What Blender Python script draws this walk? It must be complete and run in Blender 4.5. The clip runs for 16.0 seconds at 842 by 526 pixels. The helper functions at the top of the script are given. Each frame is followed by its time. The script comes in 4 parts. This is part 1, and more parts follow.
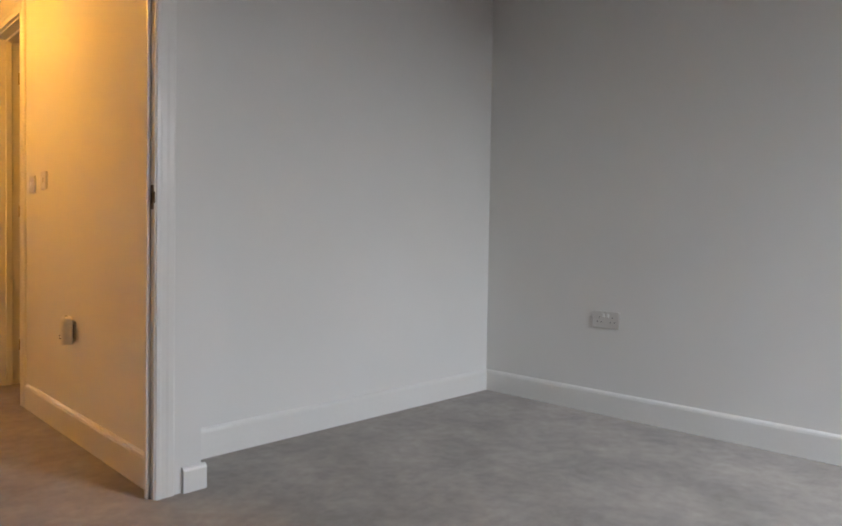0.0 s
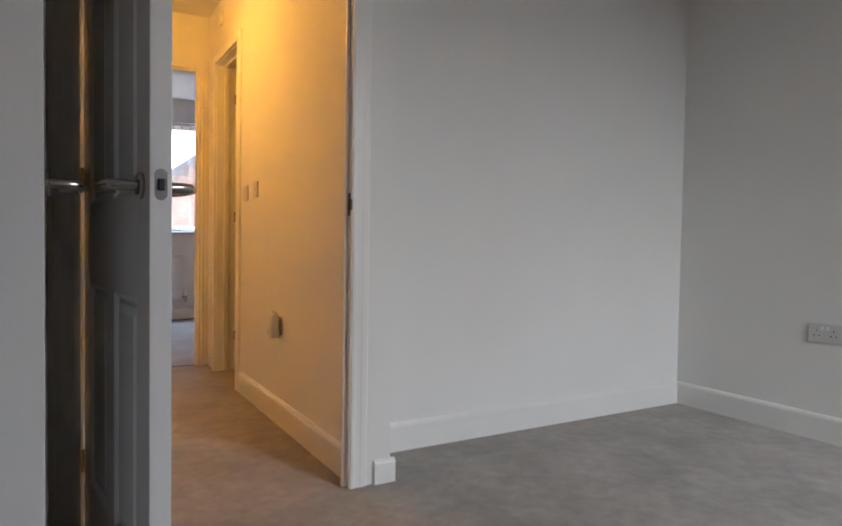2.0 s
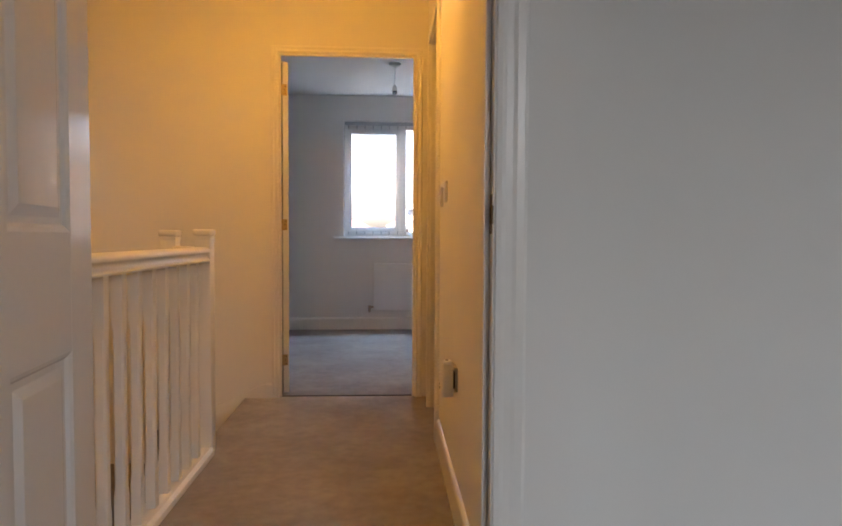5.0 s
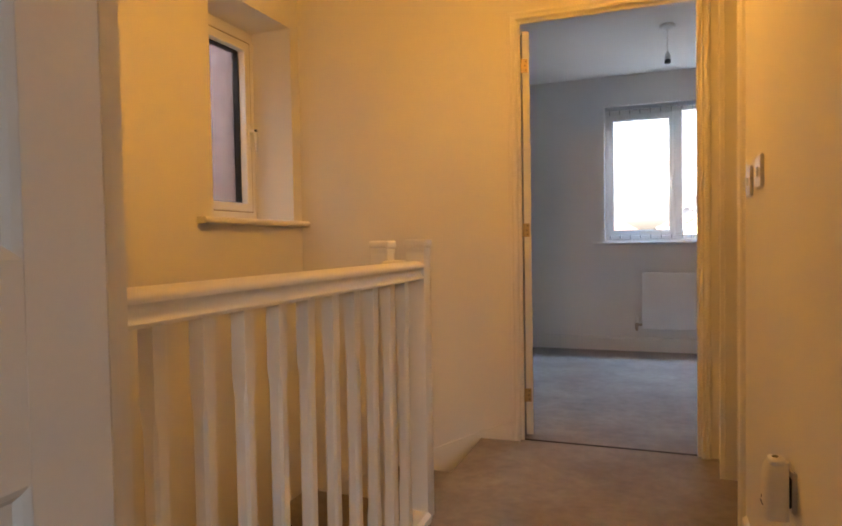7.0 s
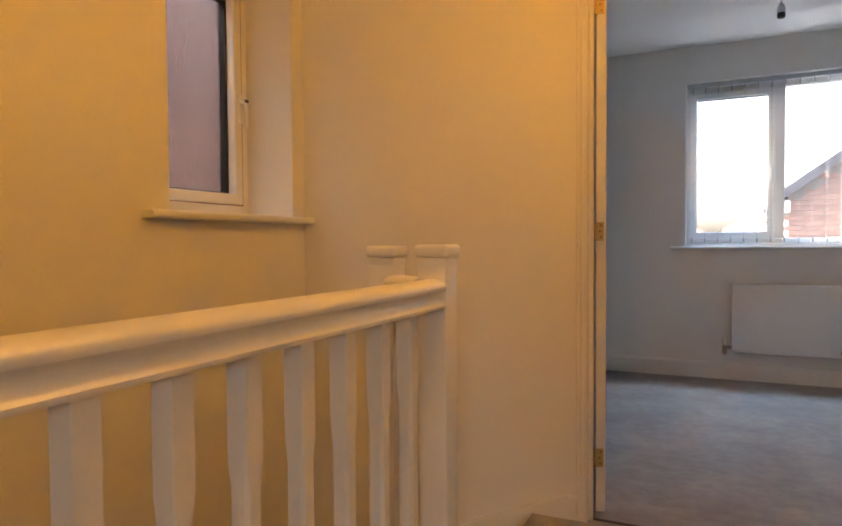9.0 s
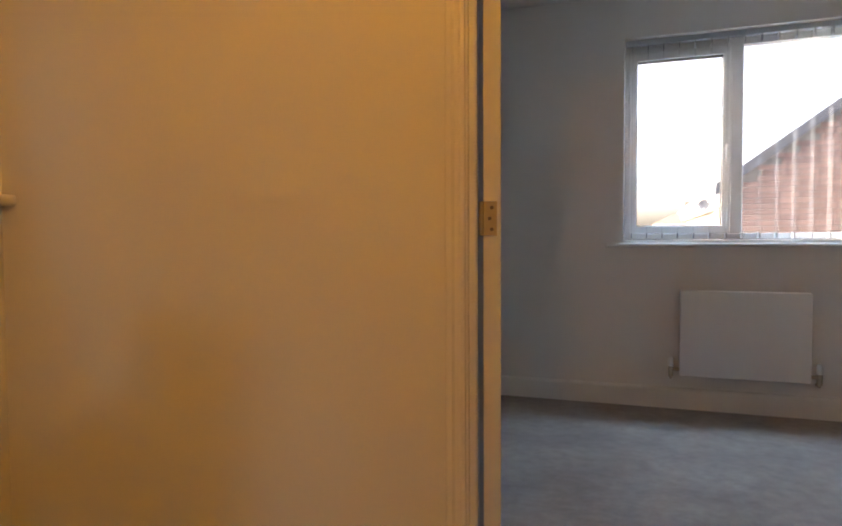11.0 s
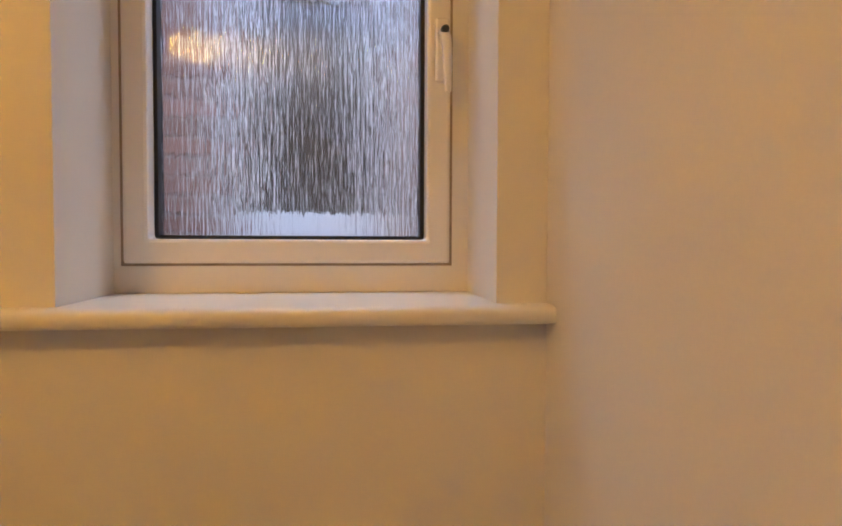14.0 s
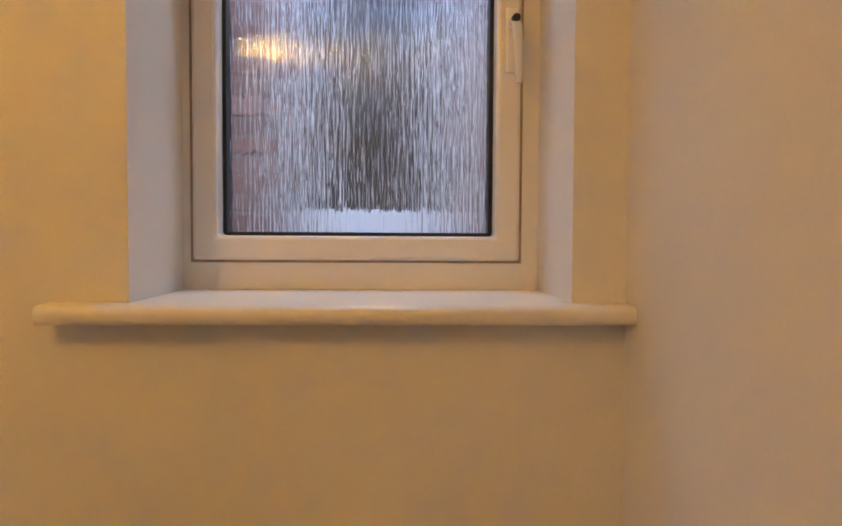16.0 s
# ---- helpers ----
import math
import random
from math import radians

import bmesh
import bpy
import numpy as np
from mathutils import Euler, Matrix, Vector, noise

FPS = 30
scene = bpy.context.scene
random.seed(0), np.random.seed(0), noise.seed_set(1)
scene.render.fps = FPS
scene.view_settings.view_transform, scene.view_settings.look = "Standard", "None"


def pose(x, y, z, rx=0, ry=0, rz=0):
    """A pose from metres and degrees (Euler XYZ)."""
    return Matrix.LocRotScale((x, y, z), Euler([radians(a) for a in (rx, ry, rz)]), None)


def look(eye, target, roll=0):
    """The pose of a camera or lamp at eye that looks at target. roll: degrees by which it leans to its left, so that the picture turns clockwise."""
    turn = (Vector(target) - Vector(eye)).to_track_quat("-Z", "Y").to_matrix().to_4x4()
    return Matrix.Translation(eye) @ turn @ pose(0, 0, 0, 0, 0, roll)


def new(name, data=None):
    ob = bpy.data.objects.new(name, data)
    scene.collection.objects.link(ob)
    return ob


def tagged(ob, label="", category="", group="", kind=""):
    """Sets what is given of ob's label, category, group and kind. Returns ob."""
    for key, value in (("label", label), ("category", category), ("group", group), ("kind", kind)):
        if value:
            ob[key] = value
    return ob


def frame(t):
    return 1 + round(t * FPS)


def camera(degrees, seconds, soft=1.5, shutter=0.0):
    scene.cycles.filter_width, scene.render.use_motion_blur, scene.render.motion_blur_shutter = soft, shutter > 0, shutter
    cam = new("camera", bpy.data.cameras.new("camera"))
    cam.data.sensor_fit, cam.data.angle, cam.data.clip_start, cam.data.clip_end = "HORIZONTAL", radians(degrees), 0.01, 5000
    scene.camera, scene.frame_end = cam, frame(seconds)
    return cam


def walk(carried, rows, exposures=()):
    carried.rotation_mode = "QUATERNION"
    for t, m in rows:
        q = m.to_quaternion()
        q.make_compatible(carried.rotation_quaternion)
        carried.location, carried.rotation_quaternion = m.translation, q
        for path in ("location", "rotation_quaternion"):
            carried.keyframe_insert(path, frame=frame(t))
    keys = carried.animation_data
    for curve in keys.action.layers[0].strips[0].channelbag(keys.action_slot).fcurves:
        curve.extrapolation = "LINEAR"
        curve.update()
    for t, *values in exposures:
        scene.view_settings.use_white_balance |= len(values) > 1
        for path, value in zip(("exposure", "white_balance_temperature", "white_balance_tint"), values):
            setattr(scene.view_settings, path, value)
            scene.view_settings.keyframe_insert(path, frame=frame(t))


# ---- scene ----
cam = camera(67.5, 16.0, soft=1.8)
PATH = [
    (0, (-0.901, -2.017, 0.859), (0.532, -0.623, 0.804), 0.9),
    (0.5, (-0.93, -2.009, 0.853), (0.388, -0.505, 0.798), 0.9),
    (1, (-0.965, -1.992, 0.864), (0.196, -0.365, 0.8), 1.0),
    (1.5, (-0.969, -1.981, 0.87), (0.08, -0.279, 0.804), 1.0),
    (2, (-0.928, -1.974, 0.876), (0.08, -0.247, 0.81), 0.9),
    (2.5, (-0.834, -1.921, 0.895), (0.161, -0.187, 0.83), 0.9),
    (3, (-0.709, -1.783, 0.905), (0.265, -0.037, 0.841), 0.8),
    (3.5, (-0.609, -1.636, 0.934), (0.239, 0.174, 0.867), 0.8),
    (4, (-0.467, -1.511, 0.937), (0.165, 0.386, 0.863), 0.6),
    (4.5, (-0.318, -1.392, 0.957), (-0.032, 0.585, 0.878), 0.6),
    (5, (-0.243, -1.208, 0.959), (-0.134, 0.787, 0.875), 0.3),
    (7.3, (-0.26, -0.358, 0.979), (-0.999, 1.499, 0.913), -0.7),
    (7.5, (-0.299, -0.279, 0.991), (-1.042, 1.577, 0.923), -0.5),
    (8, (-0.371, -0.116, 0.997), (-1.133, 1.732, 0.931), -0.6),
    (8.5, (-0.437, 0.086, 1.018), (-1.281, 1.898, 0.956), -0.5),
    (9, (-0.473, 0.298, 0.989), (-1.322, 2.108, 0.925), -0.4),
    (9.2, (-0.491, 0.412, 0.978), (-1.238, 2.266, 0.915), -0.6),
    (11.3, (-0.597, 1.588, 0.989), (-1.262, 3.473, 0.909), -0.3),
    (11.5, (-0.624, 1.708, 0.974), (-1.536, 3.486, 0.908), -0.6),
    (12, (-0.729, 1.852, 0.952), (-2.141, 3.268, 0.954), 0.9),
    (12.5, (-0.895, 1.992, 0.973), (-2.606, 3.027, 0.920), 0.0),
    (13, (-1.053, 2.079, 1.055), (-2.924, 2.781, 0.968), 0.3),
    (13.5, (-1.115, 2.136, 1.112), (-3.063, 2.578, 1.031), 0.3),
    (14, (-1.105, 2.218, 1.198), (-3.088, 2.463, 1.128), 0.2),
    (14.5, (-1.096, 2.217, 1.29), (-3.084, 2.415, 1.205), 0.2),
    (15, (-1.088, 2.207, 1.361), (-3.077, 2.382, 1.25), 0.1),
    (15.5, (-1.11, 2.195, 1.311), (-3.102, 2.355, 1.226), 0.3),
    (16, (-1.139, 2.199, 1.195), (-3.137, 2.268, 1.119), 0.3),
]
walk(cam, [(t, look(e, g, r)) for t, e, g, r in PATH],
     [(0, 4.32, 6500, 10), (2.5, 4.26, 6500, 10), (4.0, 3.92, 6500, 10), (5.0, 3.90, 6600, 10), (7.5, 3.90, 6800, 10), (9.0, 3.87, 6950, 10),
      (10.3, 3.78, 7000, 10), (11.4, 3.38, 7400, 10), (12.2, 3.92, 7500, 10), (13.0, 4.12, 6500, 10), (14.0, 4.03, 5350, 9), (16.0, 3.94, 5250, 8)])

# ---- world and light ----
world = bpy.data.worlds.new("sky")
scene.world = world
world.use_nodes = True
wn = world.node_tree
sky = wn.nodes.new("ShaderNodeTexSky")
sky.sky_type = "NISHITA"
sky.sun_disc = False
sky.sun_elevation = radians(29)
sky.sun_rotation = radians(284)
sky.dust_density = 6.0
sky.air_density = 0.35
sky.ozone_density = 0.2
wn.nodes["Background"].inputs["Strength"].default_value = 0.15
wn.links.new(sky.outputs["Color"], wn.nodes["Background"].inputs["Color"])

sun = new("sun", bpy.data.lights.new("sun", "SUN"))
sun.data.energy, sun.data.angle, sun.data.color = 0.3, radians(25), (1.0, 0.97, 0.92)
sun.matrix_world = look((-16, 4, 9.1), (0, 0, 0))

bulb_light = new("bulb_light", bpy.data.lights.new("bulb_light", "POINT"))
bulb_light.data.energy, bulb_light.data.color = 0.77, (1.0, 0.435, 0.058)
bulb_light.data.shadow_soft_size = 0.045
bulb_light.location = (-0.75, 1.40, 2.046)

# added lamp for overcast sky outside the first room's unseen window, behind the walk's start
front_window_fill = new("front_window_fill", bpy.data.lights.new("front_window_fill", "AREA"))
front_window_fill.data.shape, front_window_fill.data.size, front_window_fill.data.size_y = "RECTANGLE", 2.6, 1.75
front_window_fill.data.energy, front_window_fill.data.color = 22.5, (0.87, 0.935, 1.0)
front_window_fill.matrix_world = look((1.25, -5.2, 2.84), (1.1, 0.0, 0.35))

# added lamp, hidden above the far room's window head, boosting its blue sky light
back_light = new("back_window_fill", bpy.data.lights.new("back_window_fill", "AREA"))
back_light.data.shape, back_light.data.size, back_light.data.size_y = "RECTANGLE", 1.15, 0.45
back_light.data.energy, back_light.data.color = 6.6, (0.37, 0.61, 1.0)
back_light.matrix_world = look((-0.09, 5.85, 2.45), (-0.15, 4.3, 0.6))

# added lamp slanting in under the stair window's head, brightens the reveals like sky light
stair_light = new("stair_window_fill", bpy.data.lights.new("stair_window_fill", "AREA"))
stair_light.data.shape, stair_light.data.size, stair_light.data.size_y = "RECTANGLE", 0.6, 0.35
stair_light.data.energy, stair_light.data.color = 0.42, (0.93, 0.96, 1.0)
stair_light.matrix_world = look((-2.66, 2.13, 2.50), (-2.12, 2.13, 1.15))

# ---- materials ----
def mat(name, color, rough=0.6, metal=0.0, vary=0.06, scale=3.0, fine=120.0, bump=0.05, dist=0.002, spec=0.5, rand=0.0):
    """Painted or solid surface: two scales of tone, and fine relief."""
    m = bpy.data.materials.new(name)
    m.use_nodes = True
    t = m.node_tree
    b = t.nodes["Principled BSDF"]
    tc = t.nodes.new("ShaderNodeTexCoord")
    n1 = t.nodes.new("ShaderNodeTexNoise")
    n1.inputs["Scale"].default_value, n1.inputs["Detail"].default_value = scale, 5
    n2 = t.nodes.new("ShaderNodeTexNoise")
    n2.inputs["Scale"].default_value, n2.inputs["Detail"].default_value = fine, 3
    for n in (n1, n2):
        t.links.new(tc.outputs["Object"], n.inputs["Vector"])
    mix = t.nodes.new("ShaderNodeMath")
    mix.operation = "MULTIPLY_ADD"
    t.links.new(n2.outputs["Fac"], mix.inputs[0])
    mix.inputs[1].default_value = 0.4
    t.links.new(n1.outputs["Fac"], mix.inputs[2])
    ramp = t.nodes.new("ShaderNodeMapRange")
    ramp.inputs["From Min"].default_value, ramp.inputs["From Max"].default_value = 0.45, 0.95
    ramp.inputs["To Min"].default_value, ramp.inputs["To Max"].default_value = 1 - vary, 1 + vary
    t.links.new(mix.outputs[0], ramp.inputs["Value"])
    hsv = t.nodes.new("ShaderNodeHueSaturation")
    hsv.inputs["Color"].default_value = (*color, 1)
    last = ramp.outputs["Result"]
    if rand:
        oi = t.nodes.new("ShaderNodeObjectInfo")
        rr = t.nodes.new("ShaderNodeMapRange")
        rr.inputs["To Min"].default_value, rr.inputs["To Max"].default_value = 1 - rand, 1 + rand
        t.links.new(oi.outputs["Random"], rr.inputs["Value"])
        mm = t.nodes.new("ShaderNodeMath")
        mm.operation = "MULTIPLY"
        t.links.new(last, mm.inputs[0])
        t.links.new(rr.outputs["Result"], mm.inputs[1])
        last = mm.outputs[0]
    t.links.new(last, hsv.inputs["Value"])
    t.links.new(hsv.outputs["Color"], b.inputs["Base Color"])
    b.inputs["Roughness"].default_value, b.inputs["Metallic"].default_value = rough, metal
    b.inputs["Specular IOR Level"].default_value = spec
    if bump:
        bp = t.nodes.new("ShaderNodeBump")
        bp.inputs["Strength"].default_value, bp.inputs["Distance"].default_value = bump, dist
        t.links.new(mix.outputs[0], bp.inputs["Height"])
        t.links.new(bp.outputs["Normal"], b.inputs["Normal"])
    return m


def carpet_mat(name, color):
    """Short-pile carpet: speckle, trodden patches and pile relief."""
    m = mat(name, color, 0.95, 0, 0.24, 17.0, 330.0, 0.7, 0.004, 0.1)
    t = m.node_tree
    b = t.nodes["Principled BSDF"]
    t.nodes["Noise Texture"].inputs["Detail"].default_value = 9
    t.nodes["Noise Texture"].inputs["Roughness"].default_value = 0.68
    tc = t.nodes["Texture Coordinate"]
    big = t.nodes.new("ShaderNodeTexNoise")
    big.inputs["Scale"].default_value, big.inputs["Detail"].default_value, big.inputs["Distortion"].default_value = 3.2, 5, 0.3
    t.links.new(tc.outputs["Object"], big.inputs["Vector"])
    rg = t.nodes.new("ShaderNodeMapRange")
    rg.inputs["From Min"].default_value, rg.inputs["From Max"].default_value = 0.35, 0.65
    rg.inputs["To Min"].default_value, rg.inputs["To Max"].default_value = 0.80, 1.12
    t.links.new(big.outputs["Fac"], rg.inputs["Value"])
    mm = t.nodes.new("ShaderNodeMath")
    mm.operation = "MULTIPLY"
    t.links.new(t.nodes["Map Range"].outputs["Result"], mm.inputs[0])
    t.links.new(rg.outputs["Result"], mm.inputs[1])
    t.links.new(mm.outputs[0], t.nodes["Hue/Saturation/Value"].inputs["Value"])
    b.inputs["Sheen Weight"].default_value = 0.25
    b.inputs["Sheen Roughness"].default_value = 0.6
    return m


def glass_mat(name, rough=0.0):
    m = bpy.data.materials.new(name)
    m.use_nodes = True
    b = m.node_tree.nodes["Principled BSDF"]
    b.inputs["Base Color"].default_value = (0.97, 0.99, 0.98, 1)
    b.inputs["Transmission Weight"].default_value = 1.0
    b.inputs["Roughness"].default_value = rough
    b.inputs["IOR"].default_value = 1.45
    return m


def obscure_mat(name):
    """Patterned privacy glass with long wavy vertical flutes and drips."""
    m = glass_mat(name, 0.01)
    t = m.node_tree
    b = t.nodes["Principled BSDF"]
    tc = t.nodes.new("ShaderNodeTexCoord")
    mp = t.nodes.new("ShaderNodeMapping")
    mp.inputs["Scale"].default_value = (1.0, 1.0, 0.055)
    n1 = t.nodes.new("ShaderNodeTexNoise")
    n1.inputs["Scale"].default_value, n1.inputs["Detail"].default_value = 215.0, 1.8
    n1.inputs["Distortion"].default_value = 0.5
    n2 = t.nodes.new("ShaderNodeTexNoise")
    n2.inputs["Scale"].default_value, n2.inputs["Detail"].default_value = 45.0, 2.0
    t.links.new(tc.outputs["Object"], mp.inputs["Vector"])
    t.links.new(mp.outputs["Vector"], n1.inputs["Vector"])
    t.links.new(mp.outputs["Vector"], n2.inputs["Vector"])
    add = t.nodes.new("ShaderNodeMath")
    add.operation = "ADD"
    t.links.new(n1.outputs["Fac"], add.inputs[0])
    t.links.new(n2.outputs["Fac"], add.inputs[1])
    bp = t.nodes.new("ShaderNodeBump")
    bp.inputs["Strength"].default_value, bp.inputs["Distance"].default_value = 1.0, 0.0017
    t.links.new(add.outputs[0], bp.inputs["Height"])
    t.links.new(bp.outputs["Normal"], b.inputs["Normal"])
    return m


WALL = mat("wall_paint", (0.80, 0.79, 0.765), 0.75, 0, 0.025, 1.6, 240, 0.10, 0.0012, 0.3)
CEIL = mat("ceiling_paint", (0.83, 0.83, 0.82), 0.85, 0, 0.02, 1.3, 200, 0.08, 0.001, 0.2)
TRIM = mat("gloss_trim", (0.82, 0.81, 0.78), 0.32, 0, 0.03, 2.2, 60, 0.05, 0.001)
DOORP = mat("door_paint", (0.80, 0.795, 0.78), 0.15, 0, 0.025, 2.0, 90, 0.06, 0.001)
CARPET = carpet_mat("grey_carpet", (0.285, 0.248, 0.218))
CHROME = mat("satin_chrome", (0.44, 0.42, 0.39), 0.17, 1.0, 0.05, 20, 300, 0.02, 0.0005)
STEEL = mat("hinge_steel", (0.50, 0.38, 0.20), 0.45, 1.0, 0.08, 30, 300, 0.03, 0.0005)
STRIKE = mat("dull_strike", (0.16, 0.13, 0.10), 0.5, 0.8, 0.1, 40, 200, 0.02, 0.0004)
BRASSY = mat("screw_dark", (0.20, 0.15, 0.10), 0.45, 0.9, 0.1, 50, 300, 0.0)
THRESH = mat("dark_thread", (0.06, 0.045, 0.035), 0.8, 0, 0.3, 30, 200, 0.3, 0.002)
# near-black for dark parts, and for the shade inside holes drawn as solid blocks
DARK = mat("dark_void", (0.02, 0.02, 0.02), 0.6, 0, 0.1, 20, 200, 0.0)
PLAST = mat("white_plastic", (0.82, 0.82, 0.80), 0.28, 0, 0.015, 6, 120, 0.01, 0.0004)
UPVC = mat("white_upvc", (0.84, 0.84, 0.83), 0.25, 0, 0.02, 4, 150, 0.02, 0.0005)
# brown base colour stands in for the hall's warm light reflected in the pane
DIMGLASS = mat("dim_glass_warm_reflection", (0.105, 0.088, 0.066), 0.12, 0, 0.35, 2.5, 30, 0.0)
GASKET = mat("black_gasket", (0.012, 0.012, 0.014), 0.5, 0, 0.1, 20, 200, 0.0)
SEAL = mat("sash_seal", (0.30, 0.25, 0.20), 0.6, 0, 0.2, 20, 200, 0.0)
PLATE = mat("soft_grey_plastic", (0.64, 0.62, 0.59), 0.35, 0, 0.03, 8, 120, 0.01, 0.0004)
UNIT = mat("cream_plastic", (0.80, 0.77, 0.69), 0.4, 0, 0.06, 14, 120, 0.01, 0.0004)
SATIN = mat("brushed_plate", (0.17, 0.165, 0.16), 0.5, 1.0, 0.1, 30, 300, 0.05, 0.0004)
SOCKET = mat("dark_bakelite", (0.07, 0.07, 0.075), 0.4, 0, 0.1, 20, 200, 0.0)
RADW = mat("radiator_enamel", (0.82, 0.82, 0.81), 0.3, 0, 0.015, 4, 150, 0.01, 0.0004)
COPPER = mat("valve_brass", (0.45, 0.38, 0.30), 0.35, 1.0, 0.1, 30, 200, 0.0)
def fabric_mat(name, color):
    """Sheer blind cloth that lets light through."""
    m = mat(name, color, 0.8, 0, 0.04, 5, 300, 0.1, 0.0005)
    t = m.node_tree
    tr = t.nodes.new("ShaderNodeBsdfTranslucent")
    tr.inputs["Color"].default_value = (0.92, 0.92, 0.92, 1)
    mx = t.nodes.new("ShaderNodeMixShader")
    mx.inputs["Fac"].default_value = 0.7
    t.links.new(t.nodes["Principled BSDF"].outputs[0], mx.inputs[1])
    t.links.new(tr.outputs[0], mx.inputs[2])
    clear = t.nodes.new("ShaderNodeBsdfTransparent")
    sheer = t.nodes.new("ShaderNodeMixShader")
    sheer.inputs["Fac"].default_value = 0.88
    t.links.new(mx.outputs[0], sheer.inputs[1])
    t.links.new(clear.outputs[0], sheer.inputs[2])
    t.links.new(sheer.outputs[0], t.nodes["Material Output"].inputs["Surface"])
    return m


# grey-blue puts the shade under the window reveal into the headrail's colour
HEADRAIL = mat("headrail_shaded", (0.44, 0.46, 0.49), 0.4, 0, 0.05, 8, 120, 0.01, 0.0004)
WEIGHT = mat("grey_slat_weight", (0.36, 0.36, 0.37), 0.6, 0, 0.08, 12, 150, 0.02, 0.0004)
BLIND = fabric_mat("blind_fabric", (0.88, 0.88, 0.87))
GLASS = glass_mat("clear_glass")
OBSCURE = obscure_mat("obscure_glass")
OBSCURE.node_tree.nodes["Principled BSDF"].inputs["Base Color"].default_value = (0.85, 0.82, 0.78, 1)
BRICK = mat("red_brick", (0.31, 0.185, 0.145), 0.85, 0, 0.18, 9, 60, 0.5, 0.003, 0.2, rand=0.22)
# lighter copy of the brick, with the gable's overexposed daylight put into its colour
BRICKWASHED = mat("washed_out_red_brick", (0.46, 0.31, 0.26), 0.85, 0, 0.14, 9, 60, 0.5, 0.003, 0.2, rand=0.14)
TILEFAR = mat("red_tile_far", (0.27, 0.15, 0.12), 0.85, 0, 0.2, 5, 40, 0.4, 0.003, 0.2)
BRICKFAR = mat("red_brick_far", (0.30, 0.24, 0.22), 0.85, 0, 0.25, 6, 40, 0.4, 0.003, 0.2)
MORTAR = mat("mortar", (0.38, 0.34, 0.30), 0.9, 0, 0.12, 8, 80, 0.4, 0.002, 0.2)
ROOF = mat("roof_tile", (0.16, 0.16, 0.175), 0.75, 0, 0.25, 7, 60, 0.5, 0.004, 0.3)
GROUND = mat("tarmac_ground", (0.06, 0.06, 0.06), 0.9, 0, 0.3, 0.6, 60, 0.4, 0.004, 0.2)
DISHM = mat("dish_grey", (0.36, 0.36, 0.37), 0.5, 0.3, 0.1, 10, 80, 0.0)
BULBM = bpy.data.materials.new("lit_bulb")
BULBM.use_nodes = True
BULBM.node_tree.nodes["Principled BSDF"].inputs["Emission Color"].default_value = (1.0, 0.435, 0.058, 1)
BULBM.node_tree.nodes["Principled BSDF"].inputs["Emission Strength"].default_value = 25.0


# ---- mesh helpers ----
def link(name, bm, material, smooth=False):
    me = bpy.data.meshes.new(name)
    bmesh.ops.recalc_face_normals(bm, faces=bm.faces)
    if smooth:
        for f in bm.faces:
            f.smooth = True
        for e in bm.edges:
            if len(e.link_faces) == 2 and e.calc_face_angle(0) > 0.6:
                e.smooth = False
    bm.to_mesh(me)
    bm.free()
    me.materials.append(material)
    return new(name, me)


def part(name, bm, material, parent, label="", smooth=False):
    ob = link(name, bm, material, smooth)
    ob.parent = parent
    ob.matrix_parent_inverse = parent.matrix_world.inverted() if parent.parent is None else Matrix()
    return tagged(ob, label)


def thing(name, label, category, group="", at=(0, 0, 0)):
    e = new(name)
    e.location = at
    e.empty_display_size = 0.1
    e.matrix_world = Matrix.Translation(at)
    return tagged(e, label, category, group)


def struct(name, bm, material, label, category, smooth=False):
    return tagged(link(name, bm, material, smooth), label, category, kind="structure")


def box(bm, x0, x1, y0, y1, z0, z1, bev=0.0, seg=2):
    vs = [bm.verts.new((x, y, z)) for x in (x0, x1) for y in (y0, y1) for z in (z0, z1)]
    fs = [bm.faces.new([vs[i] for i in q]) for q in
          ((0, 1, 3, 2), (4, 6, 7, 5), (0, 4, 5, 1), (2, 3, 7, 6), (0, 2, 6, 4), (1, 5, 7, 3))]
    if bev:
        es = list({e for f in fs for e in f.edges})
        bmesh.ops.bevel(bm, geom=es, offset=bev, segments=seg, affect="EDGES", profile=0.5)
    return bm


def B(*a, **k):
    return box(bmesh.new(), *a, **k)


def sweep(bm, prof, p0, p1, u, v):
    """Extrude the closed outline prof (pairs along u and v) from p0 to p1."""
    p0, p1, u, v = Vector(p0), Vector(p1), Vector(u), Vector(v)
    a = [bm.verts.new(p0 + u * s + v * t) for s, t in prof]
    b = [bm.verts.new(p1 + u * s + v * t) for s, t in prof]
    n = len(prof)
    for i in range(n):
        bm.faces.new((a[i], a[(i + 1) % n], b[(i + 1) % n], b[i]))
    bm.faces.new(a[::-1])
    bm.faces.new(b)
    return bm


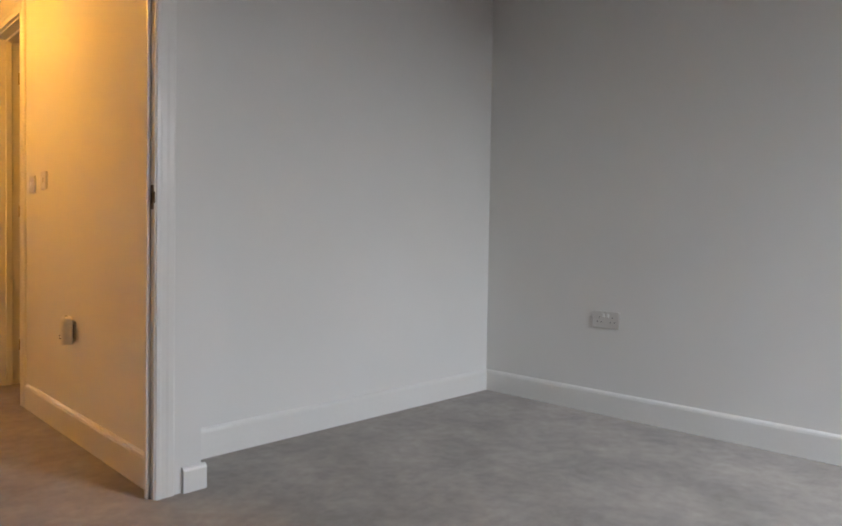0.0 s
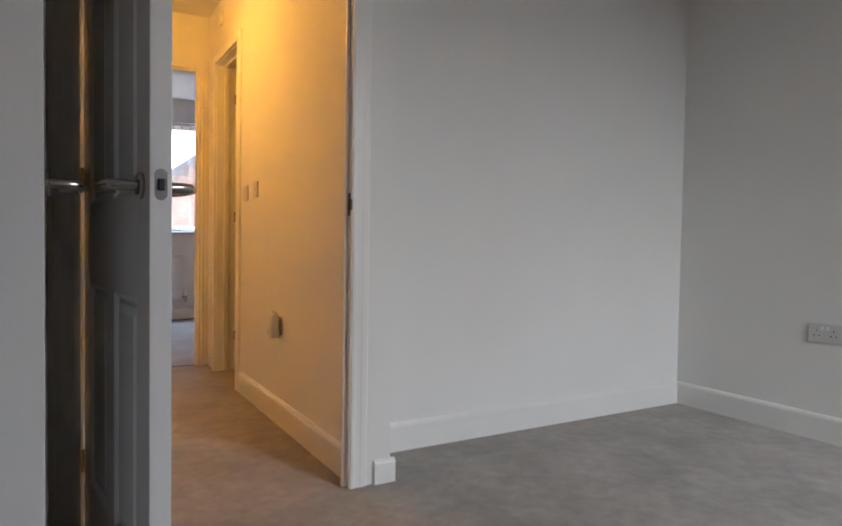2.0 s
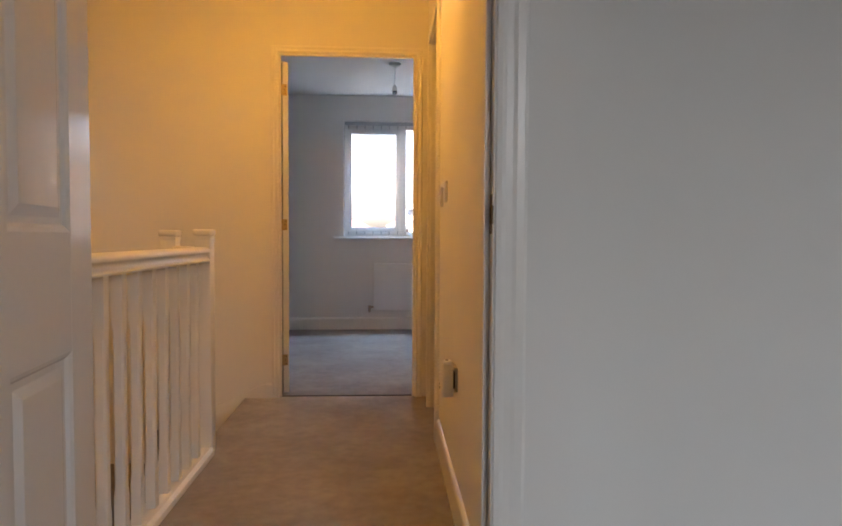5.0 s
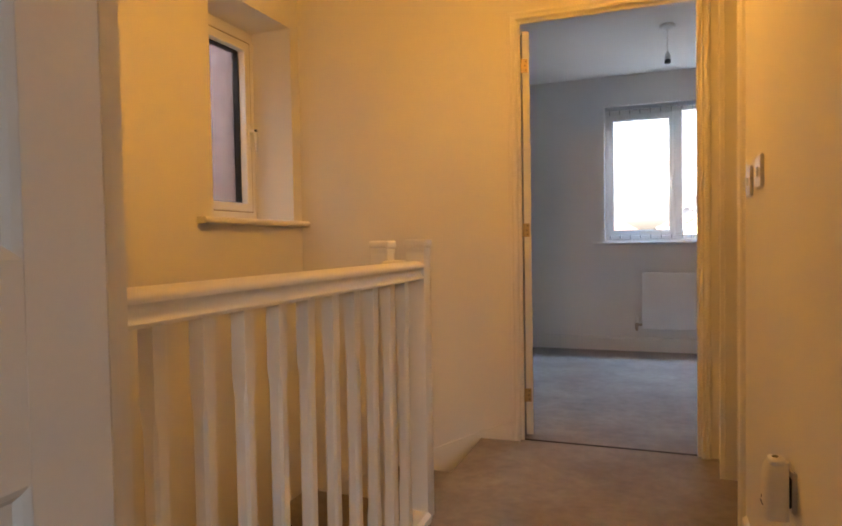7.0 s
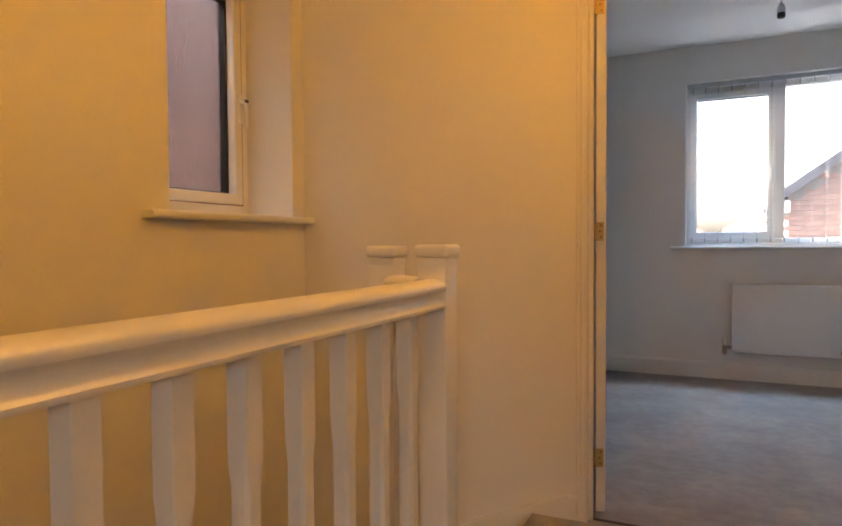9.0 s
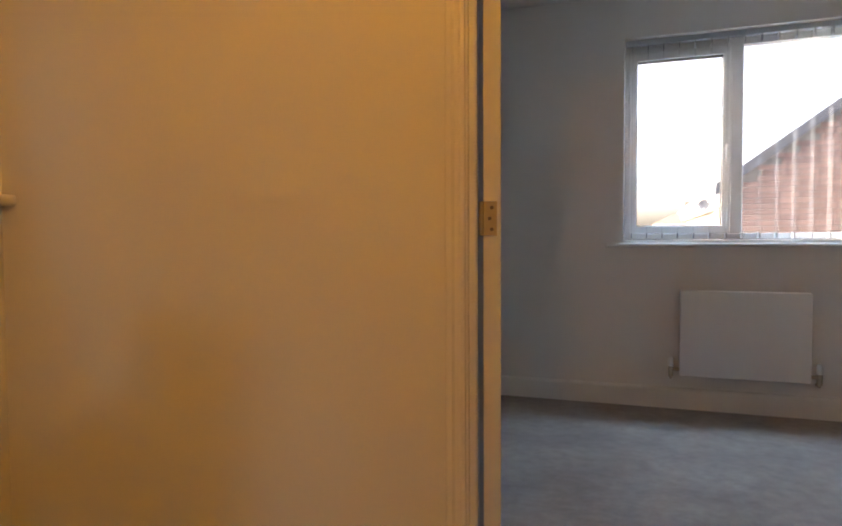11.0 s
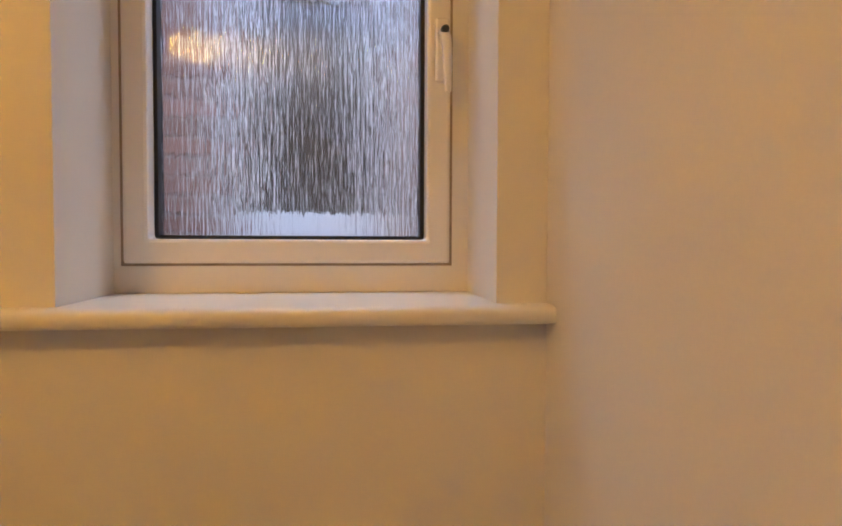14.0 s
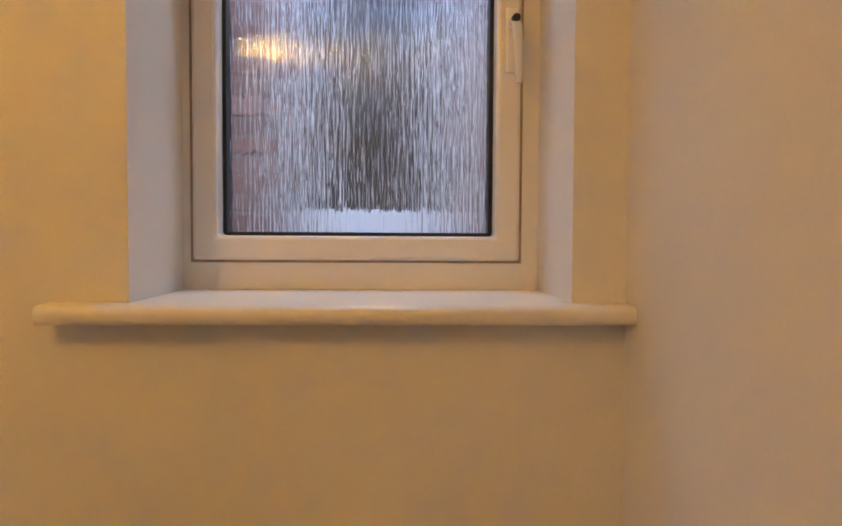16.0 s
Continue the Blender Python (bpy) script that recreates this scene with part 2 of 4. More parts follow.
def tube(bm, pts, rs, seg=14):
    """Round bar through pts with radius rs (one, or one a point)."""
    pts = [Vector(p) for p in pts]
    rs = rs if isinstance(rs, (list, tuple)) else [rs] * len(pts)
    rings = []
    for i, p in enumerate(pts):
        d = (pts[min(i + 1, len(pts) - 1)] - pts[max(i - 1, 0)]).normalized()
        u = d.orthogonal().normalized() if not rings else (u0 - d * u0.dot(d)).normalized()
        u0 = u
        w = d.cross(u)
        rings.append([bm.verts.new(p + (u * math.cos(k * 2 * math.pi / seg) + w * math.sin(k * 2 * math.pi / seg)) * rs[i]) for k in range(seg)])
    for a, b in zip(rings, rings[1:]):
        for k in range(seg):
            bm.faces.new((a[k], a[(k + 1) % seg], b[(k + 1) % seg], b[k]))
    bm.faces.new(rings[0][::-1])
    bm.faces.new(rings[-1])
    return bm


def lathe(bm, prof, centre, axis="z", seg=28):
    """Turn (radius, height) pairs round an axis through centre."""
    c = Vector(centre)
    def at(r, h, a):
        s, t = r * math.cos(a), r * math.sin(a)
        return c + Vector({"z": (s, t, h), "x": (h, s, t), "y": (s, h, t)}[axis])
    rings = [[bm.verts.new(at(max(r, 1e-4), h, 2 * math.pi * k / seg)) for k in range(seg)] for r, h in prof]
    for a, b in zip(rings, rings[1:]):
        for k in range(seg):
            bm.faces.new((a[k], a[(k + 1) % seg], b[(k + 1) % seg], b[k]))
    bm.faces.new(rings[0][::-1])
    bm.faces.new(rings[-1])
    return bm


def wall(name, axis, lo, hi, a0, a1, z0, z1, holes, label, material=None):
    """A wall between lo and hi on one axis, from a0 to a1 along the other, with holes (b0, b1, c0, c1) through it."""
    bm = bmesh.new()
    cuts = sorted({a0, a1, *[h[0] for h in holes], *[h[1] for h in holes]})
    def put(s, e, za, zb):
        if e - s > 1e-6 and zb - za > 1e-6:
            box(bm, lo, hi, s, e, za, zb) if axis == "x" else box(bm, s, e, lo, hi, za, zb)
    for s, e in zip(cuts, cuts[1:]):
        hs = sorted((h[2], h[3]) for h in holes if h[0] <= s + 1e-6 and h[1] >= e - 1e-6)
        z = z0
        for c0, c1 in hs:
            put(s, e, z, c0)
            z = c1
        put(s, e, z, z1)
    bmesh.ops.remove_doubles(bm, verts=bm.verts, dist=1e-5)
    return struct(name, bm, material or WALL, label, "wall")


SKIRT = [(0, 0), (0.015, 0), (0.015, 0.104), (0.012, 0.114), (0.006, 0.120), (0, 0.122)]


def skirt(name, p0, p1, out, k=1.0):
    """A skirting board along the floor from p0 to p1, facing out."""
    bm = sweep(bmesh.new(), [(u, v * k) for u, v in SKIRT], (*p0, 0.0), (*p1, 0.0), (*out, 0), (0, 0, 1))
    return struct(name, bm, TRIM, "white gloss-painted skirting board along the wall foot", "skirting board")


# ---- plan ----
H = 2.385                      # ceilings
YA, YA2 = 0.050, 0.097         # wall with the first door: its two faces
XR, XR2 = 0.0, 0.135           # landing's long wall: its two faces
YF, YF2 = 2.54, 2.605           # wall with the far door
XW = -2.075                    # wall with the stair window
YB = 5.28                      # window wall of the far room
XA, YAL = 2.095, 0.333         # first room: socket wall, back of its recess
DOOR_H = 2.02

# first room
floor_a = struct("floor_bedroom_front", box(B(-3.0, XA, -3.6, YA, -0.2, 0.0), XR2, XA, YA, YAL, -0.2, 0.0), CARPET, "worn grey-brown short-pile carpet with trodden patches", "floor")
wall("wall_bedroom_front_door", "y", YA, YA2, -3.0, XR2, 0, H, [(-0.887, -0.005, -0.01, DOOR_H + 0.026)], "white painted wall with the doorway to the landing")
wall("wall_bedroom_front_recess", "y", YAL, YAL + 0.1, XR2, XA + 0.1, 0, H, [], "plain white painted recess wall")
wall("wall_bedroom_front_socket", "x", XA, XA + 0.1, -3.7, YAL, 0, H, [], "plain white painted wall with a double socket")
# window opening is out of view, placed to suit the fall of daylight
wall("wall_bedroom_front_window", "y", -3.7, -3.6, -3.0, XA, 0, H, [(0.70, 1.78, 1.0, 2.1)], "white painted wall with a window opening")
wall("wall_bedroom_front_left", "x", -3.1, -3.0, -3.7, YA2, 0, H, [], "plain white painted wall")
struct("ceiling_bedroom_front", B(-3.1, XA + 0.1, -3.7, YAL + 0.1, H, H + 0.15), CEIL, "matt white plastered ceiling", "ceiling")
wall("wall_cupboard_front", "y", -0.76, -0.69, -3.0, -0.942, 0, H, [], "white painted cupboard wall jutting into the room")
wall("wall_cupboard_side", "x", -1.02, -0.955, -0.69, YA, 0, H, [(-0.67, 0.0, 0, 2.0)], "white painted cupboard side wall with a narrow door")
skirt("skirting_recess", (XR2, YAL), (XA, YAL), (0, -1))
skirt("skirting_socket_wall", (XA, YAL), (XA, -3.6), (-1, 0))
skirt("skirting_nib_front", (0.066, YA), (XR2 + 0.015, YA), (0, -1), 0.72)
skirt("skirting_nib_side", (XR2, YA), (XR2, YAL), (1, 0), 0.72)
skirt("skirting_cupboard", (-3.0, -0.76), (-0.942, -0.76), (0, -1))

# landing and stairwell
bm = B(-1.0, XR2, YA, YF2 - 0.045, -0.22, 0.0)
box(bm, -1.075, -1.0, 1.60, YF, -0.22, 0.0)
tagged(link("floor_landing", bm, CARPET), "worn beige-grey landing carpet with trodden patches", "floor", kind="structure")
wall("wall_landing_long", "x", XR, XR2, YA2, YF, 0, H, [(1.705, 2.315, 0, DOOR_H + 0.02)], "cream-lit white painted landing wall with switches and a doorway")
wall("wall_landing_far", "y", YF, YF2, XW - 0.3, 1.6, -2.6, H, [(-0.902, -0.049, -0.25, DOOR_H + 0.026)], "white painted end wall with the far doorway")
wall("wall_stair_window", "x", XW - 0.3, XW, YA, YF, -2.6, H, [(1.803, 2.458, 1.085, 2.122)], "white painted stairwell wall with a small deep window")
wall("wall_stair_end", "y", YA + 0.004, YA2 - 0.004, XW, -1.0, -2.6, 0.0, [], "plain stairwell end wall below the floor")
# under-landing wall is carried on to YF to block daylight leaking up the stairwell
wall("wall_under_landing", "x", -0.995, -0.90, YA2, YF, -2.6, -0.22, [], "plain wall under the landing edge")
struct("ceiling_landing", B(XW - 0.3, XR2, YA2, YF, H, H + 0.15), CEIL, "matt white plastered landing ceiling", "ceiling")
struct("floor_stair_foot", B(XW, -0.9, YA, YF, -2.7, -2.6), CARPET, "grey carpet at the foot of the stairs", "floor")
skirt("skirting_landing_long", (XR, YA2), (XR, 1.645), (-1, 0))
skirt("skirting_landing_end", (-0.945, YF), (-0.917, YF), (0, -1), 0.7)

# room beside the landing
struct("floor_side_room", B(XR2, 1.6, YAL + 0.1, YF, -0.2, 0.0), CARPET, "plain grey carpet", "floor")
wall("wall_side_room_far", "x", 1.6, 1.7, YAL + 0.1, YF2, 0, H, [], "plain white wall")
struct("ceiling_side_room", B(XR2, 1.7, YAL + 0.1, YF, H, H + 0.15), CEIL, "matt white ceiling", "ceiling")

# far room
BX0, BX1 = -0.876, -0.075
struct("floor_bedroom_back", box(B(-2.1, 1.7, YF2, YB, -0.2, 0.0), BX0 - 0.03, BX1 + 0.03, YF2 - 0.039, YF2, -0.2, 0.0), CARPET, "grey short-pile carpet", "floor")
WX0, WX1, WZ0, WZ1 = -0.680, 0.50, 0.95, 2.130
wall("wall_bedroom_back_window", "y", YB, YB + 0.28, -2.2, 1.8, 0, H, [(WX0, WX1, WZ0, WZ1)], "white painted wall with a wide bedroom window")
wall("wall_bedroom_back_left", "x", -2.2, -2.1, YF2, YB, 0, H, [], "plain white painted wall")
wall("wall_bedroom_back_right", "x", 1.7, 1.8, YF2, YB, 0, H, [], "plain white painted wall")
struct("ceiling_bedroom_back", B(-2.2, 1.8, YF2, YB, H, H + 0.15), CEIL, "matt white plastered ceiling", "ceiling")
skirt("skirting_bedroom_back", (-2.1, YB), (1.7, YB), (0, -1))


struct("carpet_bar_back", sweep(bmesh.new(), [(-0.009, -0.05), (0.009, -0.05), (0.008, 0.0025), (0, 0.0045), (-0.008, 0.0025)], (BX0, 2.563, 0), (BX1, 2.563, 0), (0, 1, 0), (0, 0, 1)), THRESH, "thin dark carpet joint across the far doorway", "threshold")

# ---- doors, linings and architraves ----
MOULD = [(0, 0), (0, 0.016), (0.010, 0.018), (0.018, 0.013), (0.030, 0.013), (0.038, 0.017), (0.052, 0.016), (0.058, 0.010), (0.058, 0)]


def architrave(name, axis, face, out, a0, a1, top, reveal=0.006, k=1.0, deep=1.0):
    """Moulded surround on one face of a wall, round an opening from a0 to a1."""
    bm = bmesh.new()
    ARCH = [(u * k, v * deep) for u, v in MOULD]
    P = (lambda a, o, z: (a, o, z)) if axis == "y" else (lambda a, o, z: (o, a, z))
    av = Vector(P(1, 0, 0))
    ov = Vector(P(0, out, 0))
    s0, s1 = a0 - reveal, a1 + reveal
    zt = top + reveal
    for side, s in ((-1, s0), (1, s1)):
        a = [bm.verts.new(Vector(P(s, face, 0)) + av * side * u + ov * v) for u, v in ARCH]
        b = [bm.verts.new(Vector(P(s, face, zt + u)) + av * side * u + ov * v) for u, v in ARCH]
        for i in range(len(ARCH) - 1):
            bm.faces.new((a[i], a[i + 1], b[i + 1], b[i]))
        bm.faces.new(a)
    a = [bm.verts.new(Vector(P(s0 - u, face, zt + u)) + ov * v) for u, v in ARCH]
    b = [bm.verts.new(Vector(P(s1 + u, face, zt + u)) + ov * v) for u, v in ARCH]
    for i in range(len(ARCH) - 1):
        bm.faces.new((a[i], a[i + 1], b[i + 1], b[i]))
    bmesh.ops.remove_doubles(bm, verts=bm.verts, dist=1e-5)
    return struct(name, bm, TRIM, "white gloss moulded door architrave", "door trim")


def lining(name, axis, lo, hi, a0, a1, top, th, stop0, stop1):
    """Door lining boards between lo and hi through the wall, with a planted stop."""
    bm = bmesh.new()
    def bx(s, e, l, h, z0, z1):
        box(bm, s, e, l, h, z0, z1, 0.002, 1) if axis == "y" else box(bm, l, h, s, e, z0, z1, 0.002, 1)
    bx(a0 - th, a0, lo, hi, 0, top + th)
    bx(a1, a1 + th, lo, hi, 0, top + th)
    bx(a0, a1, lo, hi, top, top + th)
    bx(a0, a0 + 0.013, stop0, stop1, 0, top)
    bx(a1 - 0.013, a1, stop0, stop1, 0, top)
    bx(a0 + 0.013, a1 - 0.013, stop0, stop1, top - 0.013, top)
    return struct(name, bm, TRIM, "white gloss door lining with a planted stop", "door frame")


AX0, AX1 = -0.861, -0.031
lining("door_frame_bedroom_front", "y", YA - 0.002, YA2 + 0.002, AX0, AX1, DOOR_H, 0.026, 0.076, 0.092)
architrave("trim_bedroom_front_inside", "y", YA, -1, AX0, AX1, DOOR_H, 0.006, 1.1, 0.4)
struct("trim_landing_jamb", sweep(bmesh.new(), [(0, 0), (0, 0.022), (-0.010, 0.026), (-0.048, 0.024), (-0.054, 0.018), (-0.054, 0)], (AX0 - 0.001, YA2, 0), (AX0 - 0.001, YA2, DOOR_H + 0.05), (1, 0, 0), (0, 1, 0)), TRIM, "white gloss door trim on the stair side of the doorway", "door trim")
lining("door_frame_bedroom_back", "y", YF - 0.002, YF2 + 0.002, BX0, BX1, DOOR_H, 0.026, 2.546, 2.562)
architrave("trim_bedroom_back", "y", YF, -1, BX0, BX1, DOOR_H, 0.003, 0.66)
RY0, RY1 = 1.733, 2.288
lining("door_frame_side_room", "x", XR - 0.002, XR2 + 0.002, RY0, RY1, DOOR_H - 0.01, 0.027, 0.045, 0.078)
architrave("trim_side_room", "x", XR, -1, RY0, RY1, DOOR_H - 0.01)
lining("door_frame_cupboard", "x", -1.022, -0.953, -0.645, -0.025, 1.98, 0.024, -1.0, -0.985)


def lever(bm, p, n, along):
    """A return-to-door lever on a round rose: p on the leaf's face, n outwards, along the way of the lever."""
    p, n, d = Vector(p), Vector(n), Vector(along)
    tube(bm, [p, p + n * 0.006, p + n * 0.009], [0.026, 0.026, 0.023], 24)
    pts = [p + n * 0.008, p + n * 0.036, p + n * 0.050 + d * 0.004, p + n * 0.057 + d * 0.016, p + n * 0.058 + d * 0.045,
           p + n * 0.058 + d * 0.090, p + n * 0.055 + d * 0.110, p + n * 0.045 + d * 0.121, p + n * 0.026 + d * 0.124]
    tube(bm, pts, [0.0105, 0.0105, 0.0105, 0.011, 0.0115, 0.0115, 0.011, 0.0105, 0.010], 16)
    return bm


def panel_door(name, label, w, h=1.981, th=0.040, handles=True):
    """A moulded four-panel door; hinge line at the origin, leaf along +x, its faces at y = 0 and y = th."""
    d = tagged(thing(name, label, "door"), kind="structure")
    st, mid = 0.105, 0.09
    rails = [(0, 0.20), (0.745, 0.955), (h - 0.11, h)]
    bm = bmesh.new()
    box(bm, 0, st, 0, th, 0.006, h, 0.0015, 1)
    box(bm, w - st, w, 0, th, 0.006, h, 0.0015, 1)
    for z0, z1 in rails:
        box(bm, st, w - st, 0, th, max(z0, 0.006), z1)
    for z0, z1 in ((0.20, 0.745), (0.955, h - 0.11)):
        box(bm, w / 2 - mid / 2, w / 2 + mid / 2, 0, th, z0, z1)
    part("leaf_frame", bm, DOORP, d)
    for x0, x1 in ((st, w / 2 - mid / 2), (w / 2 + mid / 2, w - st)):
        for z0, z1 in ((0.20, 0.745), (0.955, h - 0.11)):
            bm = bmesh.new()
            for y, s in ((0, 1), (th, -1)):
                loops = []
                for ins, dep in ((0, 0.0), (0.007, 0.0035), (0.013, 0.009), (0.024, 0.009), (0.042, 0.0025)):
                    yy = y + s * dep
                    loops.append([bm.verts.new(c) for c in ((x0 + ins, yy, z0 + ins), (x1 - ins, yy, z0 + ins), (x1 - ins, yy, z1 - ins), (x0 + ins, yy, z1 - ins))])
                for a, b in zip(loops, loops[1:]):
                    for k in range(4):
                        bm.faces.new((a[k], a[(k + 1) % 4], b[(k + 1) % 4], b[k]))
                bm.faces.new(loops[-1])
            part("panel", bm, DOORP, d)
    if handles:
        for y, n in ((0, -1), (th, 1)):
            part("handle", lever(bmesh.new(), (w - 0.058, y, 0.968), (0, n, 0), (-1, 0, 0)), CHROME, d, "satin chrome lever handle on a round rose", True)
        bm = bmesh.new()
        pr = [(0.0115 * math.cos(a), 0.018 * (1 if math.sin(a) > 0 else -1) + 0.0115 * math.sin(a)) for a in [k * 2 * math.pi / 20 for k in range(20)]]
        sweep(bm, pr, (w - 0.001, th / 2, 0.968), (w + 0.0015, th / 2, 0.968), (0, 1, 0), (0, 0, 1.0))
        plate = part("latch_plate", bm, SATIN, d, "satin chrome latch faceplate")
        part("latch_bolt", B(w, w + 0.008, th / 2 - 0.006, th / 2 + 0.006, 0.957, 0.979, 0.002), DARK, d, "dark latch bolt")
    return d


def hinge_at(parent, x, y, z, flap=(1, 0), sgn=1):
    """Butt hinge: knuckle at (x, y), one flap along the given way, three screws."""
    hz = 0.033
    bm = bmesh.new()
    for k in range(5):
        tube(bm, [(x, y, z - hz + 0.0132 * k + 0.0006), (x, y, z - hz + 0.0132 * k + 0.0126)], 0.0055, 10)
    f = Vector((flap[0], flap[1], 0))
    s = Vector((-flap[1], flap[0], 0)) * sgn
    p = Vector((x, y, z))
    sweep(bm, [(0, -hz), (0.030, -hz), (0.030, hz), (0, hz)], p - s * 0.0, p + s * 0.0022, f, (0, 0, 1))
    hg = part("hinge", bm, STEEL, parent, "painted-edge steel butt hinge")
    for k in (-1, 0, 1):
        q = p + f * (0.016 + 0.004 * (k % 2)) + Vector((0, 0, 0.021 * k)) + s * 0.0018
        part("screw", tube(bmesh.new(), [q, q + s * 0.0014], [0.004, 0.0035], 10), BRASSY, parent)


# first room's door, standing open into the room
leaf_a = panel_door("door_1", "white four-panel door with chrome levers, standing open into the bedroom", 0.755)
for z in (0.23, 1.03, 1.80):
    hinge_at(leaf_a, -0.003, -0.003, z, (0, 1), 1)
leaf_a.matrix_world = pose(-0.853, 0.040, 0.008, 0, 0, -84.0)
# far room's door, folded back inside its room
leaf_b = panel_door("door_2", "white four-panel door swung fully open into the back bedroom", 0.735, th=0.034)
leaf_b.matrix_world = pose(-0.829, YF2 + 0.004, 0.008, 0, 0, 109)
# side room's door, open away from the landing
leaf_r = panel_door("door_3", "white panelled door open into the side room", 0.55)
leaf_r.matrix_world = pose(XR2 + 0.002, RY1 - 0.004, 0.008, 0, 0, -8)
# cupboard door, closed
leaf_c = panel_door("door_4", "white panelled cupboard door, closed, with a chrome lever", 0.612, 1.965)
leaf_c.matrix_world = pose(-0.982, -0.029, 0.008, 0, 0, -90)

frame_hinges = bpy.data.objects["door_frame_bedroom_back"]
for z in (0.212, 1.025, 1.822):
    hinge_at(frame_hinges, -0.8645, 2.5945, z, (0.945, 0.326), -1)
side_hinges = bpy.data.objects["door_frame_side_room"]
for z in (0.235, 1.025, 1.80):
    hinge_at(side_hinges, XR2 + 0.004, RY1 - 0.004, z, (-1, 0), 1)
strike = thing("strike_plate", "small satin chrome strike plate let into the door lining", "strike plate")
part("plate", B(AX1 - 0.0015, AX1 + 0.001, YA + 0.006, YA + 0.034, 0.965, 1.045, 0.0008, 1), STRIKE, strike)
part("keep_hole", B(AX1 - 0.0022, AX1, YA + 0.014, YA + 0.027, 0.985, 1.02), DARK, strike, "dark latch hole")
part("lip", B(AX1 - 0.003, AX1 + 0.001, YA - 0.006, YA + 0.006, 0.985, 1.022, 0.001, 1), STRIKE, strike)

# ---- balustrade ----
bal = thing("balustrade", "white gloss-painted timber landing balustrade with square spindles", "balustrade")
RXC = -1.038
RAIL = [(u, v * 0.94) for u, v in [(-0.032, 0), (0.032, 0), (0.0335, 0.003), (0.0335, 0.008), (0.030, 0.012), (0.025, 0.017), (0.0225, 0.023), (0.0225, 0.029), (0.025, 0.034), (0.030, 0.038),
        (0.0345, 0.042), (0.036, 0.048), (0.0345, 0.054), (0.029, 0.060), (0.020, 0.0645), (0.008, 0.067), (-0.008, 0.067), (-0.020, 0.0645), (-0.029, 0.060),
        (-0.0345, 0.054), (-0.036, 0.048), (-0.0345, 0.042), (-0.030, 0.038), (-0.025, 0.034), (-0.0225, 0.029), (-0.0225, 0.023), (-0.025, 0.017), (-0.030, 0.012), (-0.0335, 0.008), (-0.0335, 0.003)]]
part("handrail", sweep(bmesh.new(), RAIL, (RXC, YA2, 0.846), (RXC, 1.56, 0.846), (1, 0, 0), (0, 0, 1)), TRIM, bal, "moulded handrail", True)
part("base_rail", sweep(bmesh.new(), [(-0.045, 0), (0.045, 0), (0.045, 0.022), (0.032, 0.034), (-0.032, 0.034), (-0.045, 0.022)], (RXC, YA2, 0.0), (RXC, 1.56, 0.0), (1, 0, 0), (0, 0, 1)), TRIM, bal)
part("string_board", B(-1.075, -1.001, YA2, 1.60, -0.26, -0.001, 0.002, 1), TRIM, bal)


def spindle_mesh():
    """Square ends, with the middle's corners chamfered away in lambs-tongue stops."""
    bm = bmesh.new()
    rings = []
    s = 0.0165
    for z, c, k in ((0.03, 0.0006, 1), (0.17, 0.0006, 1), (0.20, 0.006, 0.98), (0.665, 0.006, 0.98), (0.70, 0.0006, 1), (0.854, 0.0006, 1)):
        q = s * k
        rings.append([bm.verts.new((x, y, z)) for x, y in ((q - c, -q), (q, -q + c), (q, q - c), (q - c, q), (-q + c, q), (-q, q - c), (-q, -q + c), (-q + c, -q))])
    for a, b in zip(rings, rings[1:]):
        for k in range(8):
            bm.faces.new((a[k], a[(k + 1) % 8], b[(k + 1) % 8], b[k]))
    bm.faces.new(rings[0][::-1])
    bm.faces.new(rings[-1])
    return bm


sp = part("spindle", spindle_mesh(), TRIM, bal)
sp.location = (RXC, 0.22, 0)
for k in range(1, 11):
    o = sp.copy()
    scene.collection.objects.link(o)
    o.location = (RXC, 0.22 + 0.1215 * k, 0)


def newel(name, x, y, z0, top, parent, s=0.034):
    bm = B(x - s, x + s, y - s, y + s, z0, top - 0.040, 0.003, 2)
    part(name, bm, TRIM, parent, "square newel post", True)
    bm = bmesh.new()
    box(bm, x - s - 0.001, x + s + 0.001, y - s - 0.001, y + s + 0.001, top - 0.046, top - 0.030)
    box(bm, x - s - 0.006, x + s + 0.006, y - s - 0.006, y + s + 0.006, top - 0.028, top, 0.008, 3)
    part("newel_cap", bm, TRIM, parent, "square cap with rounded edges", True)


newel("newel", -1.038, 1.590, -0.26, 0.985, bal)
stair = thing("staircase", "carpeted winder staircase with white newel and strings, dropping from the landing", "staircase")
newel("newel", -1.213, 1.678, -0.60, 0.982, stair)
part("short_rail", sweep(bmesh.new(), RAIL, (-1.178, 1.66, 0.848), (-1.070, 1.59, 0.848), (0.54, 0.84, 0), (0, 0, 1)), TRIM, stair, "short rail between the two newels", True)
RISE = 0.19
piv = Vector((-1.18, 1.70))
def tread(poly, z):
    bm = bmesh.new()
    a = [bm.verts.new((x, y, z - RISE - 0.03)) for x, y in poly]
    b = [bm.verts.new((x, y, z)) for x, y in poly]
    n = len(poly)
    for i in range(n):
        bm.faces.new((a[i], a[(i + 1) % n], b[(i + 1) % n], b[i]))
    bm.faces.new(a[::-1])
    bm.faces.new(b)
    part("tread", bm, CARPET, stair, "carpeted tread")
